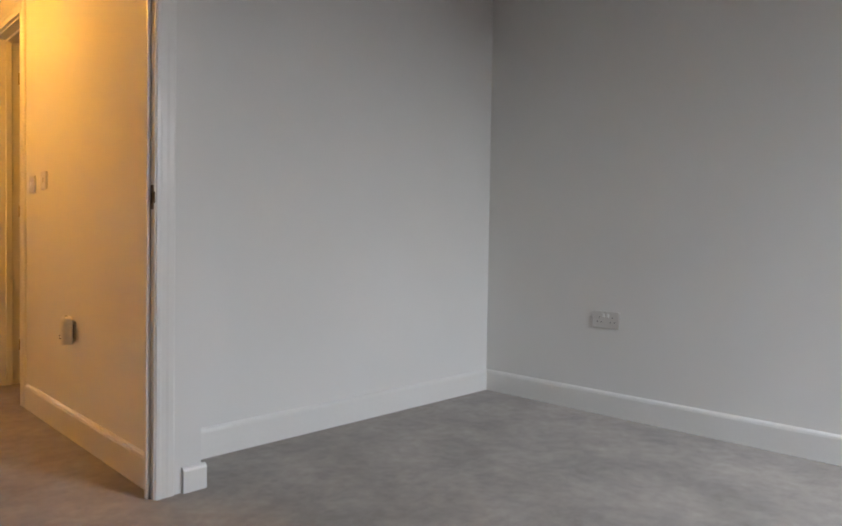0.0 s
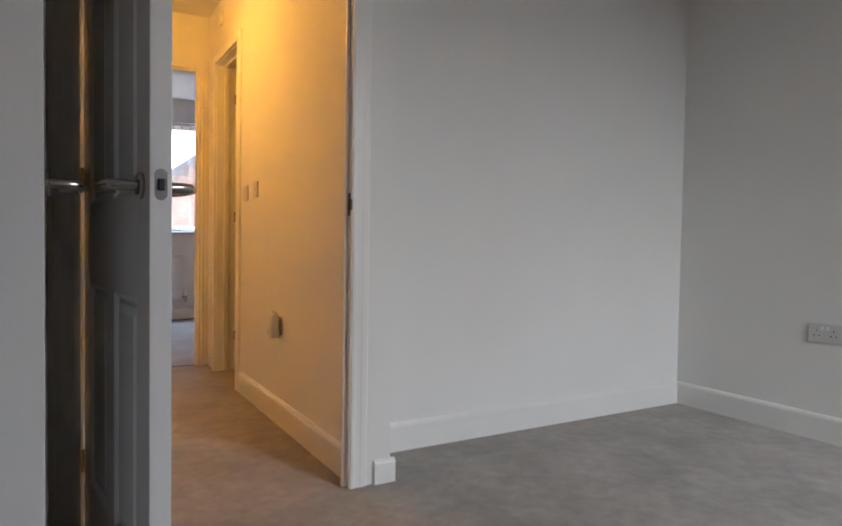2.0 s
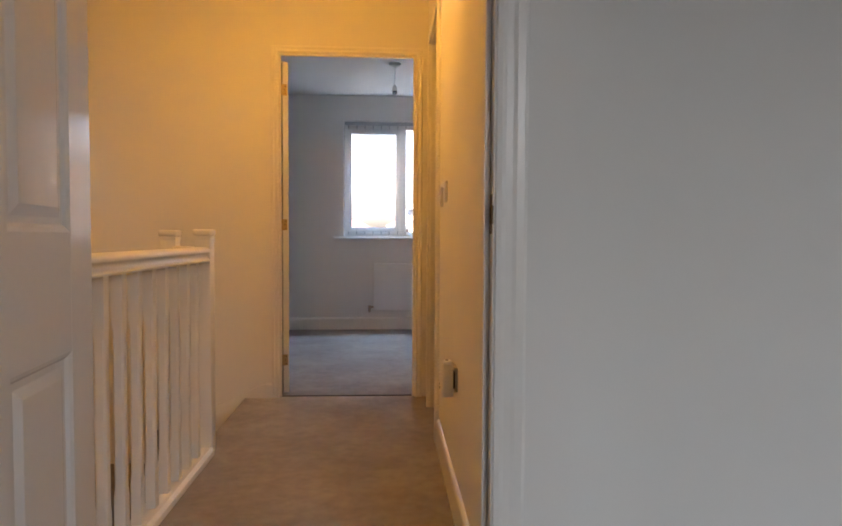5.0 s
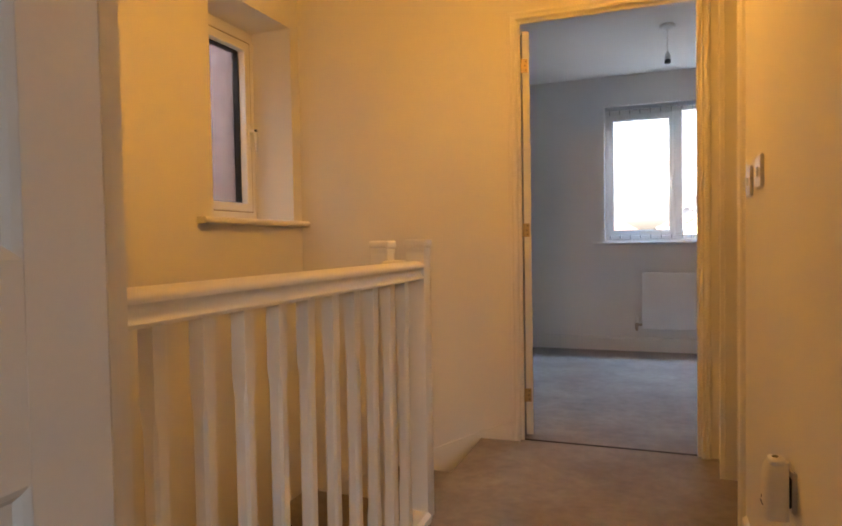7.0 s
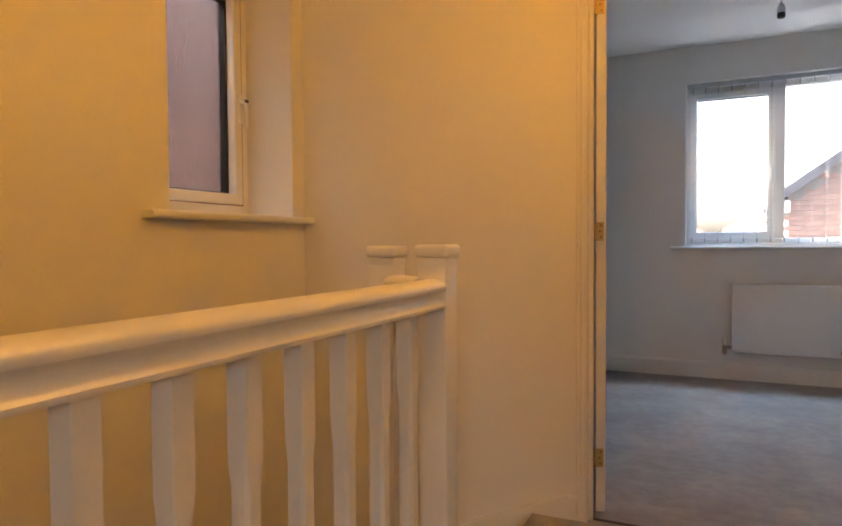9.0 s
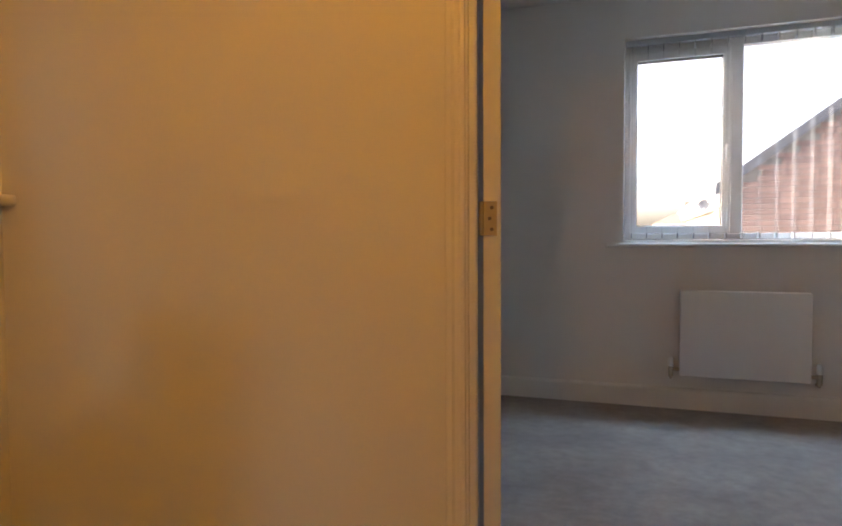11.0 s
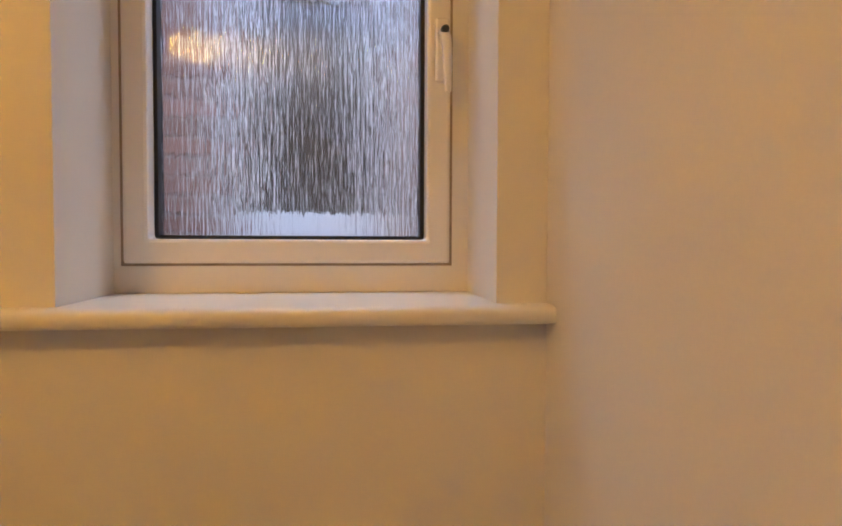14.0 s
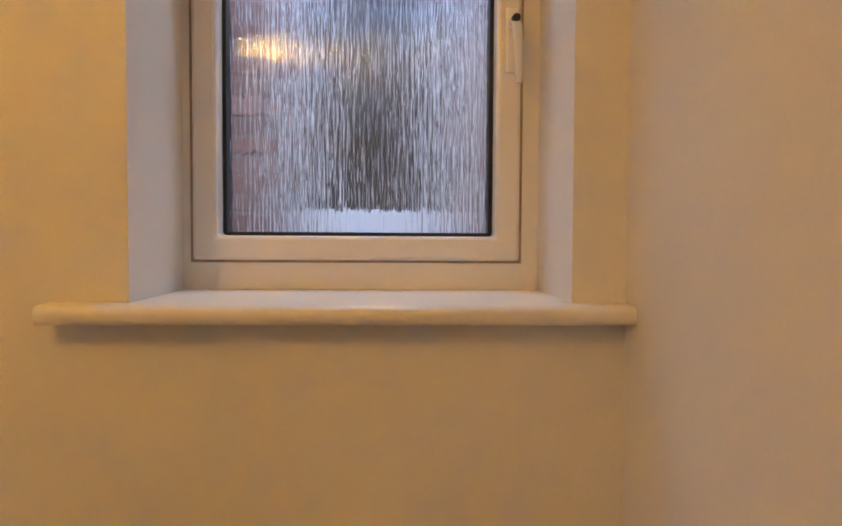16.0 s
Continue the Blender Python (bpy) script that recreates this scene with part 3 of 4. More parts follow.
tread([(-1.075, 1.70), (-1.075, YF), (-1.62, YF), (-1.18, 1.70)], -RISE)
tread([(-1.18, 1.70), (-1.62, YF), (XW, YF), (XW, 2.20)], -2 * RISE)
tread([(-1.18, 1.70), (XW, 2.20), (XW, 1.62), (-1.18, 1.62)], -3 * RISE)
for k in range(6):
    y1 = 1.62 - 0.235 * k
    tread([(-1.09, y1 - 0.235), (-1.09, y1), (XW, y1), (XW, y1 - 0.235)], -RISE * (4 + k))
bm = bmesh.new()
sweep(bm, [(-0.945, 0.0), (-0.945, 0.086), (-0.966, 0.080), (-1.333, -0.083), (-2.06, -0.405), (-2.06, -0.66), (-1.08, -0.24)], (0, YF - 0.018, 0), (0, YF - 0.0005, 0), (1, 0, 0), (0, 0, 1))
part("wall_string", bm, TRIM, stair, "white gloss wall string sloping down with the stairs")

# ---- stair window ----
win = thing("window_stairwell", "small white plastic window with rain-patterned privacy glass in a deep reveal", "window")
def ring(x0, x1, y0, y1, z0, z1, wd, bev=0.004):
    """A welded frame, mitred at the corners, with rounded arrises."""
    bm = hoop("x", x0, x1, y0, y1, z0, z1, wd)
    soften(bm, bev)
    return bm
def soften(bm, bev):
    bmesh.ops.recalc_face_normals(bm, faces=bm.faces)
    sharp = [e for e in bm.edges if e.calc_face_angle(0) > 1.0]
    bmesh.ops.bevel(bm, geom=sharp, offset=bev, segments=2, affect="EDGES", profile=0.5)
def hoop(axis, lo, hi, a0, a1, z0, z1, wd):
    """A thin rectangular ring in one piece."""
    bm = bmesh.new()
    def loop(d, o):
        return [bm.verts.new((o, a, z) if axis == "x" else (a, o, z)) for a, z in ((a0 + d, z0 + d), (a1 - d, z0 + d), (a1 - d, z1 - d), (a0 + d, z1 - d))]
    ls = [loop(0, lo), loop(wd, lo), loop(wd, hi), loop(0, hi)]
    for p, q in zip(ls, ls[1:] + ls[:1]):
        for k in range(4):
            bm.faces.new((p[k], p[(k + 1) % 4], q[(k + 1) % 4], q[k]))
    return bm
part("window_frame", ring(-2.375, -2.312, 1.7945, 2.4615, 1.098, 2.121, 0.056), UPVC, win, "outer white plastic frame")
sash = part("sash", ring(-2.395, -2.305, 1.820, 2.423, 1.154, 2.058, 0.046, 0.007), UPVC, win, "opening casement sash")
part("seal", hoop("x", -2.330, -2.3095, 1.8165, 2.4265, 1.1505, 2.0615, 0.005), SEAL, win, "thin dark line of the sash seal")
part("gasket", hoop("x", -2.384, -2.345, 1.865, 2.377, 1.199, 2.013, 0.008), GASKET, win, "black glazing gasket")
pane = part("pane", B(-2.372, -2.366, 1.870, 2.372, 1.204, 2.008), OBSCURE, win, "rain-patterned obscure glass pane")
pane.visible_shadow = False
bm = B(-2.308, -2.296, 2.392, 2.418, 1.50, 1.62, 0.004, 2)
part("handle_base", bm, UPVC, win)
bm = tube(bmesh.new(), [(-2.300, 2.405, 1.588), (-2.276, 2.405, 1.588), (-2.269, 2.407, 1.575), (-2.267, 2.410, 1.53), (-2.271, 2.412, 1.475)], [0.009, 0.009, 0.010, 0.009, 0.006], 12)
part("handle", bm, UPVC, win, "white window handle", True)
part("key_button", tube(bmesh.new(), [(-2.272, 2.405, 1.588), (-2.260, 2.405, 1.588)], [0.008, 0.007], 14), DARK, win, "dark round lock button", True)
sill = thing("window_sill_stairwell", "white painted timber sill board with a rounded nose", "window sill")
part("inner_board", sweep(bmesh.new(), [(0, 0), (0.255, 0), (0.255, 0.028), (0, 0.028)], (-2.330, 1.805, 1.072), (-2.330, 2.458, 1.072), (1, 0, 0), (0, 0, 1)), TRIM, sill)
NOSE2 = [(0, 0), (0.041, 0), (0.046, 0.0012), (0.049, 0.004), (0.051, 0.009), (0.0515, 0.015), (0.050, 0.0205), (0.047, 0.0245), (0.041, 0.0272), (0.033, 0.028), (0, 0.028)]
bm = sweep(bmesh.new(), NOSE2, (XW, 1.692, 1.072), (XW, 2.539, 1.072), (1, 0, 0), (0, 0, 1))
part("sill_board", bm, TRIM, sill, "", True)

# ---- far room's window, radiator, pendant ----
winb = thing("window_bedroom_back", "wide white plastic bedroom window with one casement and one fixed light", "window")
def yring(x0, x1, z0, z1, y0, y1, wd, bev=0.005):
    bm = hoop("y", y0, y1, x0, x1, z0, z1, wd)
    soften(bm, bev)
    return bm
FY = YB + 0.10
MX = -0.076
bm = yring(WX0 + 0.002, WX1 - 0.002, WZ0 + 0.02, WZ1 - 0.002, FY, FY + 0.07, 0.036)
box(bm, WX0 + 0.038, WX1 - 0.038, FY + 0.002, FY + 0.066, WZ1 - 0.066, WZ1 - 0.037, 0.003, 2)
box(bm, MX - 0.032, MX + 0.032, FY, FY + 0.068, WZ0 + 0.057, WZ1 - 0.067, 0.004, 2)
part("window_frame", bm, UPVC, winb, "white plastic outer frame and mullion")
part("sash", yring(WX0 + 0.024, MX - 0.028, WZ0 + 0.054, WZ1 - 0.068, FY - 0.014, FY + 0.06, 0.046), UPVC, winb, "opening casement sash")
part("gasket", hoop("y", FY - 0.002, FY + 0.05, WX0 + 0.068, MX - 0.072, WZ0 + 0.098, WZ1 - 0.112, 0.005), GASKET, winb, "thin black gasket")
for x0, x1, z0, z1 in ((WX0 + 0.071, MX - 0.075, WZ0 + 0.101, WZ1 - 0.115), (MX + 0.033, WX1 - 0.039, WZ0 + 0.057, WZ1 - 0.068)):
    p = part("pane", B(x0, x1, FY + 0.028, FY + 0.034, z0, z1), GLASS, winb, "clear glass pane")
    p.visible_shadow = False
part("handle", tube(bmesh.new(), [(MX - 0.05, FY - 0.014, 1.50), (MX - 0.05, FY - 0.045, 1.50), (MX - 0.052, FY - 0.05, 1.47), (MX - 0.052, FY - 0.05, 1.40)], [0.010, 0.009, 0.009, 0.007], 12), UPVC, winb, "white handle with a key button", True)
sillb = thing("window_sill_bedroom", "white window board under the bedroom window", "window sill")
part("sill_board", B(WX0 - 0.10, WX1 + 0.10, YB - 0.038, YB - 0.0005, WZ0 - 0.022, WZ0 + 0.001, 0.008, 3), TRIM, sillb)
part("inner_board", B(WX0 + 0.001, WX1 - 0.001, YB + 0.0005, FY + 0.01, WZ0 + 0.0005, WZ0 + 0.019), TRIM, sillb)

blind = thing("vertical_blind", "white vertical blind with fabric slats turned open across the window", "blind")
part("headrail", B(WX0 + 0.006, WX1 - 0.006, YB + 0.035, YB + 0.075, WZ1 - 0.034, WZ1 - 0.003, 0.004, 2), HEADRAIL, blind, "headrail coloured grey for the shade under the reveal")
nsl = 14
sl = None
for k in range(nsl):
    x = WX0 + 0.045 + k * (WX1 - WX0 - 0.09) / (nsl - 1)
    if sl is None:
        bm = bmesh.new()
        bm.faces.new([bm.verts.new(c) for c in ((0, -0.04, WZ0 + 0.045), (0, 0.04, WZ0 + 0.045), (0, 0.04, WZ1 - 0.04), (0, -0.04, WZ1 - 0.04))])
        sl = part("slat", bm, BLIND, blind, "thin fabric slat edge-on to the room")
        o = sl
    else:
        o = sl.copy()
        scene.collection.objects.link(o)
    o.matrix_basis = pose(x, YB + 0.052, 0, 0, 0, 3 + random.uniform(-3, 3))
    part("weight", B(x - 0.0035, x + 0.0035, YB + 0.014, YB + 0.090, WZ0 + 0.028, WZ0 + 0.058, 0.001, 1), WEIGHT, blind, "grey slat weight")
    part("hanger", B(x - 0.003, x + 0.003, YB + 0.030, YB + 0.074, WZ1 - 0.070, WZ1 - 0.034, 0.001, 1), WEIGHT, blind, "grey slat hanger")
part("chain", tube(bmesh.new(), [(WX0 + 0.045, YB + 0.02, WZ0 + 0.052), (WX1 - 0.045, YB + 0.02, WZ0 + 0.052)], 0.0018, 6), PLAST, blind)

rad = thing("radiator", "white enamelled panel radiator under the bedroom window", "radiator")
RX0, RX1, RZ0, RZ1, RYF = -0.372, 0.270, 0.211, 0.684, 5.178
bm = B(RX0, RX1, RYF, RYF + 0.012, RZ0, RZ1, 0.005, 2)
part("front_panel", bm, RADW, rad, "flat front panel", True)
part("top_grille", B(RX0 + 0.002, RX1 - 0.002, RYF + 0.010, RYF + 0.062, RZ1 - 0.010, RZ1 + 0.002, 0.003, 2), RADW, rad)
for x in (RX0, RX1 - 0.006):
    part("side_panel", B(x, x + 0.006, RYF + 0.010, RYF + 0.064, RZ0 + 0.03, RZ1 - 0.008, 0.002, 1), RADW, rad)
part("back_panel", B(RX0 + 0.01, RX1 - 0.01, RYF + 0.052, RYF + 0.064, RZ0, RZ1 - 0.012, 0.004, 1), RADW, rad)
for x in (RX0 + 0.12, RX1 - 0.12):
    part("bracket", B(x - 0.02, x + 0.02, RYF + 0.062, YB, RZ0 + 0.05, RZ1 - 0.06), RADW, rad)
for s, x in ((-1, RX0), (1, RX1)):
    bm = tube(bmesh.new(), [(x, RYF + 0.035, RZ0 + 0.028), (x + s * 0.045, RYF + 0.035, RZ0 + 0.028)], 0.011, 12)
    tube(bm, [(x + s * 0.045, RYF + 0.035, RZ0 - 0.012), (x + s * 0.045, RYF + 0.035, RZ0 + 0.045)], 0.014, 12)
    part("valve", bm, COPPER, rad, "brass radiator valve", True)
    part("valve_cap", tube(bmesh.new(), [(x + s * 0.045, RYF + 0.035, RZ0 + 0.045), (x + s * 0.045, RYF + 0.035, RZ0 + 0.085), (x + s * 0.045, RYF + 0.035, RZ0 + 0.098)], [0.017, 0.016, 0.008], 16), PLAST, rad, "white valve cap", True)
    part("pipe", tube(bmesh.new(), [(x + s * 0.045, RYF + 0.035, RZ0 - 0.01), (x + s * 0.045, RYF + 0.040, RZ0 - 0.022), (x + s * 0.045, YB, RZ0 - 0.024)], 0.0075, 10), COPPER, rad, "copper tail pipe", True)

def pendant(name, x, y, drop, label, bulb=False):
    d = thing(name, label, "ceiling light", at=(x, y, H))
    part("ceiling_rose", lathe(bmesh.new(), [(0.048, 0), (0.050, -0.006), (0.047, -0.016), (0.036, -0.024), (0.012, -0.030), (0.006, -0.036)], (x, y, H)), PLAST, d, "", True)
    part("flex", tube(bmesh.new(), [(x, y, H - 0.03), (x + 0.001, y, H - drop / 2), (x, y, H - drop)], 0.0034, 8), PLAST, d, "white flex", True)
    part("lampholder", lathe(bmesh.new(), [(0.006, 0.012), (0.014, 0.0), (0.018, -0.01), (0.019, -0.03), (0.022, -0.032), (0.022, -0.038)], (x, y, H - drop)), PLAST, d, "white plastic lampholder", True)
    part("lamp_socket", lathe(bmesh.new(), [(0.018, -0.036), (0.019, -0.043), (0.019, -0.062)], (x, y, H - drop)), SOCKET, d, "dark grey lamp socket ring", True)
    if bulb:
        part("bulb", lathe(bmesh.new(), [(0.012, 0.0), (0.014, -0.016), (0.022, -0.034), (0.029, -0.054), (0.028, -0.070), (0.018, -0.086), (0.004, -0.092)], (x, y, H - drop - 0.062)), BULBM, d, "lit warm bulb", True)
    else:
        part("holder_mouth", lathe(bmesh.new(), [(0.0155, 0.0), (0.0155, -0.002)], (x, y, H - drop - 0.0622)), DARK, d, "empty dark lampholder mouth")
    return d
pendant("pendant_bedroom", -0.18, 4.06, 0.188, "white pendant lampholder with no bulb, hanging from its ceiling rose")
pendant("pendant_landing", -0.75, 1.40, 0.225, "white pendant with a lit warm bulb on the landing", True)

# ---- switches and sockets ----
def wall_plate(name, label, cat, c, n, along, w, h, th=0.009):
    """Moulded plate at c on a wall: n outwards, along its width."""
    d = thing(name, label, cat, at=c)
    c, n, a = Vector(c), Vector(n), Vector(along)
    bm = bmesh.new()
    pr = [(-w / 2, -h / 2), (w / 2, -h / 2), (w / 2, h / 2), (-w / 2, h / 2)]
    sweep(bm, pr, c, c + n * th, a, (0, 0, 1))
    bmesh.ops.bevel(bm, geom=list(bm.edges), offset=0.003, segments=2, affect="EDGES")
    part("plate", bm, PLATE, d, "", True)
    return d, c + n * th, n, a


def block(c, n, a, s, t, w, h, d0, d1):
    o = c + a * s + Vector((0, 0, t))
    return sweep(bmesh.new(), [(-w / 2, -h / 2), (w / 2, -h / 2), (w / 2, h / 2), (-w / 2, h / 2)], o + n * d0, o + n * d1, a, (0, 0, 1))


def socket_face(d, c, n, a, s):
    for u, v, w, h in ((0, 0.012, 0.004, 0.008), (-0.011, -0.010, 0.0065, 0.004), (0.011, -0.010, 0.0065, 0.004)):
        part("pin_slot", block(c, n, a, s + u, v, w, h, -0.001, 0.0006), DARK, d, "dark pin slot")


d, c, n, a = wall_plate("double_socket", "white double wall socket with switches", "socket", (XA, -0.446, 0.4905), (-1, 0, 0), (0, -1, 0), 0.150, 0.086)
for s in (-0.036, 0.036):
    socket_face(d, c, n, a, s)
    part("rocker", block(c, n, a, s * 0.32, 0.024, 0.011, 0.018, -0.001, 0.004), PLAST, d, "white rocker switch")
d, c, n, a = wall_plate("light_switch", "white single light switch plate", "light switch", (XR, 1.355, 1.140), (-1, 0, 0), (0, 1, 0), 0.086, 0.086)
part("rocker", block(c, n, a, 0, 0, 0.013, 0.024, -0.001, 0.005), PLAST, d, "white rocker")
d, c, n, a = wall_plate("light_switch", "white single switch plate beside the doorway", "light switch", (XR, 1.545, 1.130), (-1, 0, 0), (0, 1, 0), 0.086, 0.086)
part("rocker", block(c, n, a, 0, 0, 0.013, 0.024, -0.001, 0.005), PLAST, d, "white rocker")
d, c, n, a = wall_plate("wall_socket", "white single socket on the landing wall", "socket", (XR, 0.955, 0.470), (-1, 0, 0), (0, 1, 0), 0.086, 0.086)
socket_face(d, c, n, a, 0)
plug = thing("plug_in_unit", "cream plug-in adaptor unit pushed into the landing socket", "plug-in unit", at=(XR - 0.009, 0.93, 0.475))
def unit_shell(x0, x1, y0, y1, z0, z1, top):
    """Rounded upright body that narrows to a soft shoulder."""
    bm = bmesh.new()
    rings = []
    for f, k in ((0.0, 0.86), (0.06, 0.97), (0.35, 1.0), (0.68, 0.96), (0.86, 0.84), (0.95, 0.66), (1.0, top)):
        cx, cy, hx, hy = x1 - (x1 - x0) / 2 * (0.6 + 0.4 * k), (y0 + y1) / 2, (x1 - x0) / 2 * (0.6 + 0.4 * k), (y1 - y0) / 2 * k
        rings.append([bm.verts.new((cx + hx * math.copysign(abs(math.cos(a)) ** 0.5, math.cos(a)), cy + hy * math.copysign(abs(math.sin(a)) ** 0.5, math.sin(a)), z0 + (z1 - z0) * f)) for a in [2 * math.pi * (q + 0.5) / 24 for q in range(24)]])
    for a, b in zip(rings, rings[1:]):
        for q in range(24):
            bm.faces.new((a[q], a[(q + 1) % 24], b[(q + 1) % 24], b[q]))
    bm.faces.new(rings[0][::-1])
    bm.faces.new(rings[-1])
    return bm


part("body", unit_shell(XR - 0.060, XR - 0.014, 0.893, 0.960, 0.416, 0.528, 0.45), UNIT, plug, "rounded cream plastic body", True)
part("cap", unit_shell(XR - 0.050, XR - 0.020, 0.905, 0.948, 0.522, 0.536, 0.5), PLAST, plug, "white top cap with a small outlet", True)
part("outlet", tube(bmesh.new(), [(XR - 0.036, 0.9265, 0.530), (XR - 0.036, 0.9265, 0.5375)], 0.006, 12), DARK, plug, "dark outlet hole")
# plug base takes a near-black colour for the shade at the unit's side
part("plug_base", B(XR - 0.018, XR - 0.0095, 0.908, 0.954, 0.440, 0.500, 0.003, 1), DARK, plug, "plug base against the socket, coloured black for the shade beside the unit")
part("front_seam", B(XR - 0.0612, XR - 0.058, 0.912, 0.941, 0.442, 0.4445), DARK, plug)
part("indicator", tube(bmesh.new(), [(XR - 0.0575, 0.9265, 0.455), (XR - 0.0608, 0.9265, 0.455)], 0.003, 10), DARK, plug)
sens = thing("wall_sensor", "small white sensor box high on the landing wall", "sensor", at=(XR, 2.16, 2.27))
part("body", B(XR - 0.022, XR, 2.125, 2.185, 2.225, 2.315, 0.005, 2), PLAST, sens, "", True)

# ---- outside ----
GZ = -2.75
struct("ground", B(-60, 60, -60, 120, GZ - 0.3, GZ), GROUND, "grey tarmac and paving ground outside", "ground")


def brick_mesh(l, h, d, material):
    me = bpy.data.meshes.new("brick")
    bm = B(-l / 2, l / 2, -d, 0, -h / 2, h / 2, 0.004, 1)
    bm.to_mesh(me)
    bm.free()
    me.materials.append(material)
    return me


# unseen wall added on the street side to keep low sky light from the first room
struct("sky_screen_street", B(-14, 16, -12.3, -12.0, GZ, 4.6), BRICKFAR, "unseen plain wall added to block low sky light on the street side", "wall")

# gable house beyond the bedroom window
HY = 11.0
EX, EZ, SL = 0.475, 1.69, 0.73     # eaves corner and slope of the verge
house = thing("house_behind", "red brick gable-end house with a dark tiled roof, across the gardens", "house", at=(3, HY, GZ))
bm = bmesh.new()
APX = EX + 4.2
prof = [(EX, GZ), (2 * APX - EX, GZ), (2 * APX - EX, EZ), (APX, EZ + 4.2 * SL), (EX, EZ)]
sweep(bm, prof, (0, HY, 0), (0, HY + 8, 0), (1, 0, 0), (0, 0, 1))
gable = part("wall", bm, MORTAR, house, "red brick gable wall with pale mortar joints")
bm = bmesh.new()
for s in (0, 1):
    v = [(EX - 0.12, EZ - 0.12 * SL - 0.05), (APX, EZ + 4.2 * SL - 0.05), (APX, EZ + 4.2 * SL + 0.10), (EX - 0.12, EZ - 0.12 * SL + 0.10)]
    if s:
        v = [(2 * APX - x, z) for x, z in v]
    sweep(bm, v, (0, HY - 0.16, 0), (0, HY + 8.1, 0), (1, 0, 0), (0, 0, 1))
part("roof", bm, ROOF, house, "dark grey tiled roof")
part("gutter", tube(bmesh.new(), [(EX - 0.16, HY - 0.14, EZ - 0.10), (EX - 0.16, HY + 8, EZ - 0.10)], 0.06, 10), UPVC, house, "white eaves gutter")
part("soffit_box", B(EX - 0.14, EX + 0.02, HY - 0.12, HY + 8, EZ - 0.30, EZ - 0.12), UPVC, house, "white boxed eaves")
part("downpipe", tube(bmesh.new(), [(EX - 0.06, HY + 0.2, EZ - 0.3), (EX - 0.06, HY + 0.2, GZ)], 0.035, 10), UPVC, house, "white downpipe")
# further houses behind, with hipped roofs
for x0, x1, y, ez, rz in ((-0.15, 6.2, 26.0, 1.42, 2.05), (-6.4, -0.95, 33.0, 1.30, 1.95)):
    hs = thing("house_far", "distant brick house with a hipped red-brown roof", "house", at=((x0 + x1) / 2, y, GZ))
    part("wall", B(x0, x1, y, y + 7, GZ, ez), BRICKFAR, hs, "brick wall")
    bm = bmesh.new()
    lo = [bm.verts.new(c) for c in ((x0 - 0.15, y - 0.3, ez), (x1 + 0.15, y - 0.3, ez), (x1 + 0.15, y + 7.3, ez), (x0 - 0.15, y + 7.3, ez))]
    hi = [bm.verts.new(c) for c in ((x0 + 1.0, y + 3.2, rz), (x1 - 1.0, y + 3.2, rz), (x1 - 1.0, y + 3.8, rz), (x0 + 1.0, y + 3.8, rz))]
    for k in range(4):
        bm.faces.new((lo[k], lo[(k + 1) % 4], hi[(k + 1) % 4], hi[k]))
    bm.faces.new(hi)
    bm.faces.new(lo[::-1])
    part("roof", bm, TILEFAR, hs, "hipped red-brown tiled roof")
    part("chimney", B(x0 + 1.15, x0 + 1.5, y + 3.0, y + 3.5, rz - 0.4, rz + 0.33), BRICKFAR, hs, "brick chimney")
    part("fascia", B(x0 - 0.12, x1 + 0.12, y - 0.32, y - 0.26, ez - 0.16, ez, 0.01, 1), UPVC, hs, "white fascia board")
    for k in range(2):
        xw = x0 + 0.6 + k * 1.4
        part("window", B(xw, xw + 0.8, y - 0.03, y + 0.02, ez - 1.4, ez - 0.3), UPVC, hs, "white framed window")
dish = thing("satellite_dish", "small grey satellite dish on a bracket by the gable eaves", "satellite dish", at=(EX - 0.5, HY - 0.1, 1.5))
bm = bmesh.new()
lathe(bm, [(0.008, 0.0), (0.032, -0.004), (0.058, -0.013), (0.074, -0.024), (0.075, -0.022), (0.058, -0.010), (0.032, -0.001), (0.008, 0.003)], (EX - 0.26, HY - 0.05, 1.42), "y")
part("bowl", bm, DISHM, dish, "", True)
part("arm", tube(bmesh.new(), [(EX + 0.0, HY + 0.1, 1.46), (EX - 0.15, HY - 0.02, 1.44), (EX - 0.26, HY - 0.04, 1.42)], 0.02, 8), DISHM, dish, "", True)
part("feed_arm", tube(bmesh.new(), [(EX - 0.26, HY - 0.06, 1.32), (EX - 0.26, HY - 0.20, 1.38)], 0.012, 8), DISHM, dish)

# neighbour's side wall opposite the stair window
NX = -3.65
side = thing("house_beside", "neighbouring red brick side wall with a white-framed window", "house", at=(NX, 2, GZ))
wn_y0, wn_y1, wn_z0, wn_z1 = 1.75, 2.43, 1.19, 2.31
bm = bmesh.new()
# wall top and roofs are out of view; 3.8 limits sky light on the stair glass
for y0, y1, z0, z1 in ((-14, -1.2, GZ, 5.6), (-1.2, wn_y0, GZ, 3.8), (wn_y1, 6, GZ, 3.8), (wn_y0, wn_y1, GZ, wn_z0), (wn_y0, wn_y1, wn_z1, 3.8)):
    box(bm, NX - 0.3, NX, y0, y1, z0, z1)
swall = part("wall", bm, MORTAR, side, "red brick wall with pale joints")
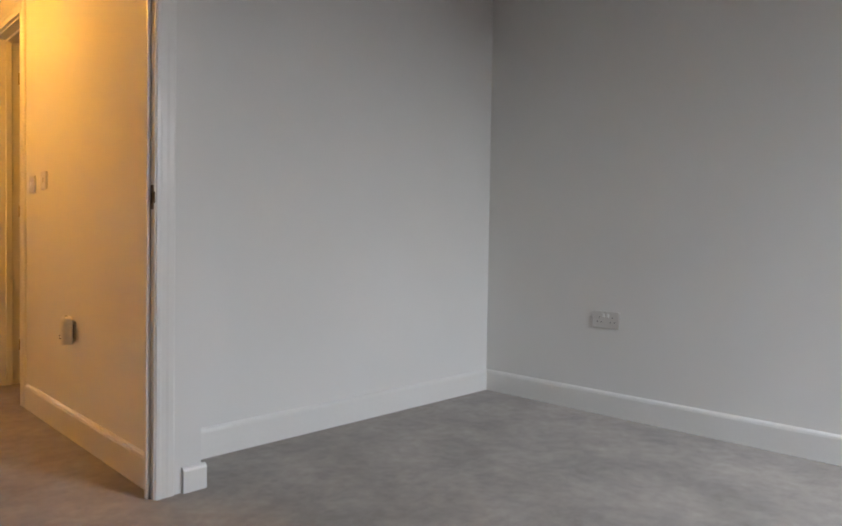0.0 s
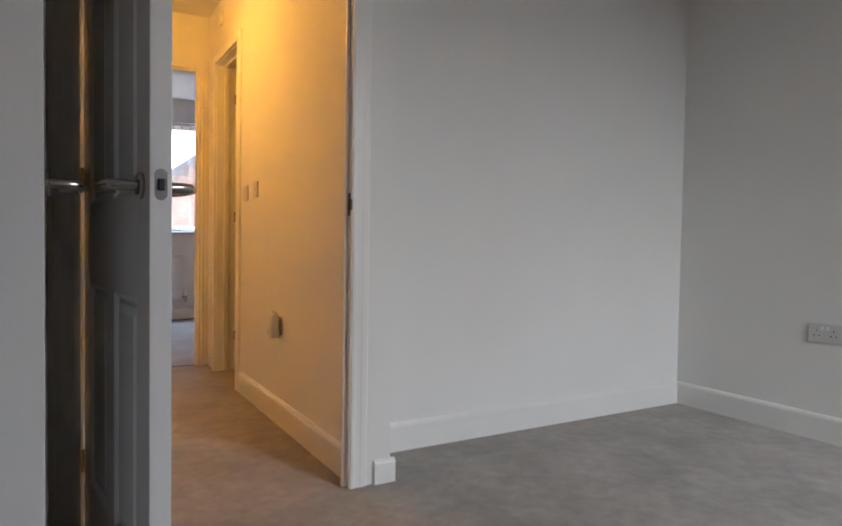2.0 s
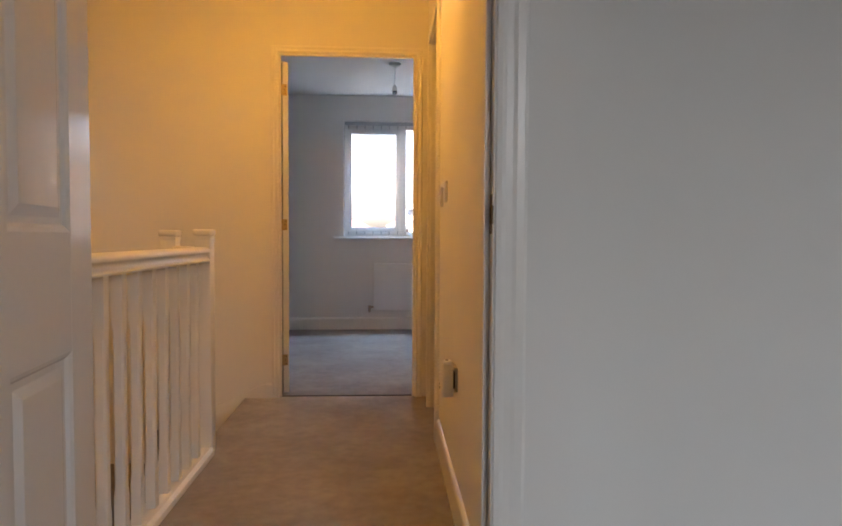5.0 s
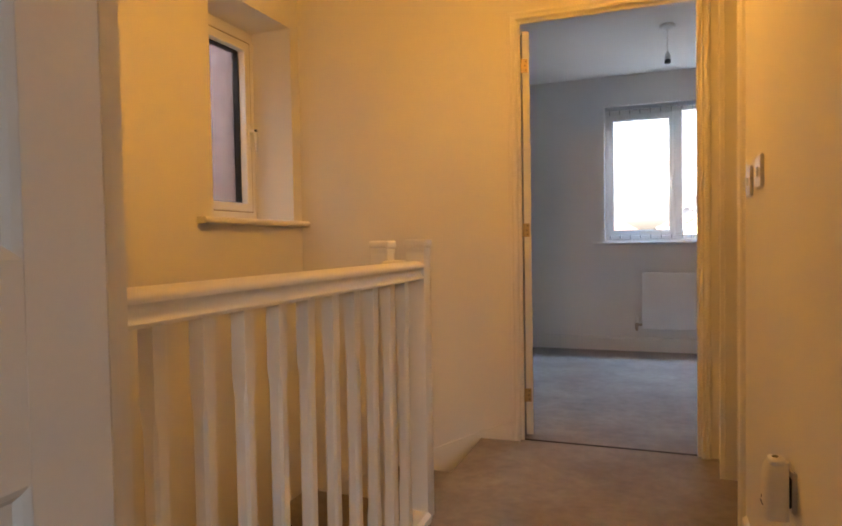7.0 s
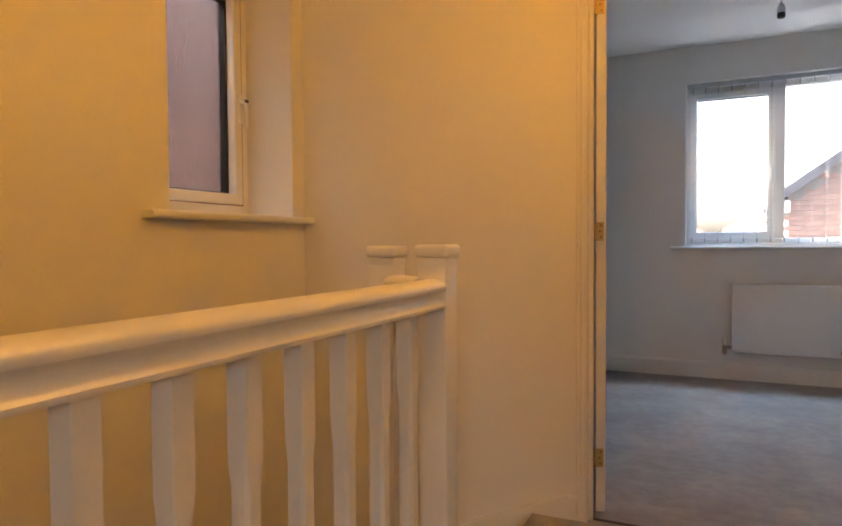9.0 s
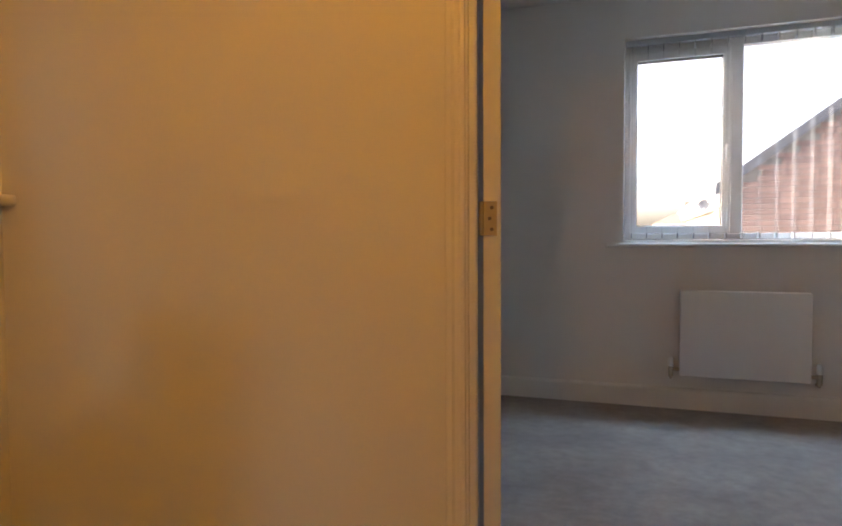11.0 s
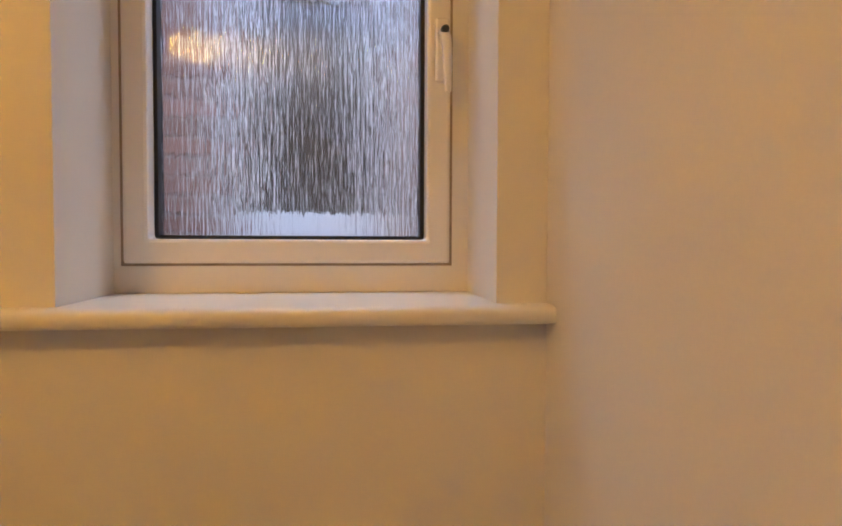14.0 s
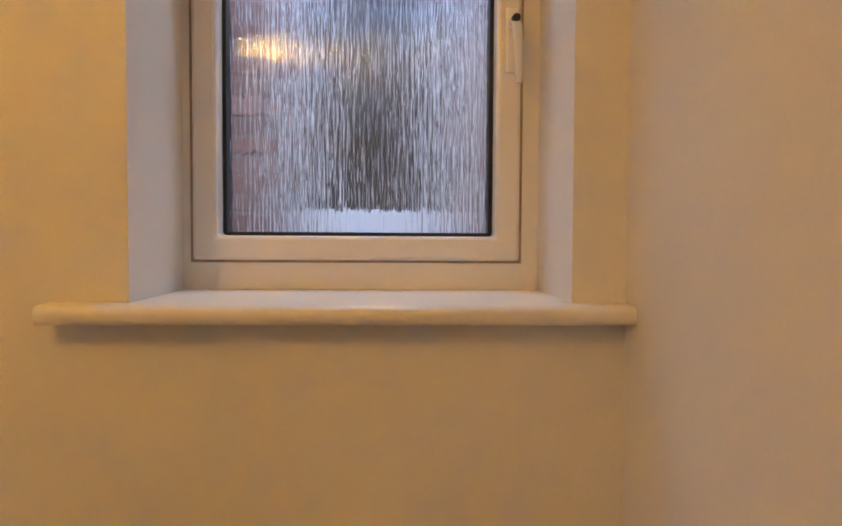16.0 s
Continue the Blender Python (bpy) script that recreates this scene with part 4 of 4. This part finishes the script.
part("roof", sweep(bmesh.new(), [(NX - 4, 6.3), (NX + 0.1, 5.55), (NX + 0.1, 5.7), (NX - 4, 6.5)], (0, -14.2, 0), (0, -1.0, 0), (1, 0, 0), (0, 0, 1)), ROOF, side, "dark tiled roof")
part("roof", sweep(bmesh.new(), [(NX - 4, 4.5), (NX + 0.1, 3.75), (NX + 0.1, 3.9), (NX - 4, 4.7)], (0, -1.0, 0), (0, 6.2, 0), (1, 0, 0), (0, 0, 1)), ROOF, side, "lower dark tiled roof")
nwin = part("window", ring(NX - 0.16, NX - 0.09, wn_y0, wn_y1, wn_z0, wn_z1, 0.12, 0.006), UPVC, side, "white plastic window")
part("pane", B(NX - 0.14, NX - 0.13, wn_y0 + 0.06, wn_y1 - 0.06, wn_z0 + 0.06, wn_z1 - 0.06), DIMGLASS, side, "dark pane coloured brown for reflected hall light")
part("sill", B(NX - 0.1, NX + 0.12, wn_y0 - 0.03, wn_y1 + 0.03, wn_z0 - 0.06, wn_z0 - 0.002, 0.01, 2), UPVC, side, "broad white sill")

# ---- brick pieces, last ----
def lay(parent, at, a0, a1, z0, z1, turn, limit, keep, material):
    """Stretcher-bond bricks on a wall: single objects up to limit, the rest joined as one."""
    me = brick_mesh(0.215, 0.065, 0.012, material)
    rest = bmesh.new()
    count = 0
    rows = int((z1 - z0) / 0.075)
    for r in range(rows):
        z = z0 + 0.0375 + r * 0.075
        a = a0 + (0.1125 if r % 2 else 0.225) / 2 + 0.005
        while a < a1 - 0.11:
            if keep(a, z):
                p = at(a, z)
                if count < limit:
                    o = new("brick", me)
                    o.parent = parent
                    o.matrix_parent_inverse = parent.matrix_world.inverted()
                    o.matrix_basis = pose(*p, 0, 0, turn)
                    count += 1
                else:
                    hx, hy = (0.1075, 0.006) if turn == 0 else (0.006, 0.1075)
                    box(rest, p[0] - hx, p[0] + hx, p[1] - hy, p[1] + hy, z - 0.0325, z + 0.0325)
            a += 0.225
    if len(rest.verts):
        o = part("brickwork", rest, material, parent)
        tagged(o, "red bricks in stretcher bond", kind="stuff")


bpy.context.view_layer.update()
lay(gable, lambda a, z: (a, HY, z), EX, EX + 3.2, 0.75, 4.3, 0, 300, lambda a, z: z < EZ + (a - 0.12 - EX) * SL - 0.06 and a < EX + 2.6, BRICKWASHED)
lay(swall, lambda a, z: (NX, a, z), 1.05, 5.8, 0.62, 2.9, 90, 300,
    lambda a, z: not (wn_y0 - 0.12 < a < wn_y1 + 0.12 and wn_z0 - 0.09 < z < wn_z1 + 0.04), BRICK)
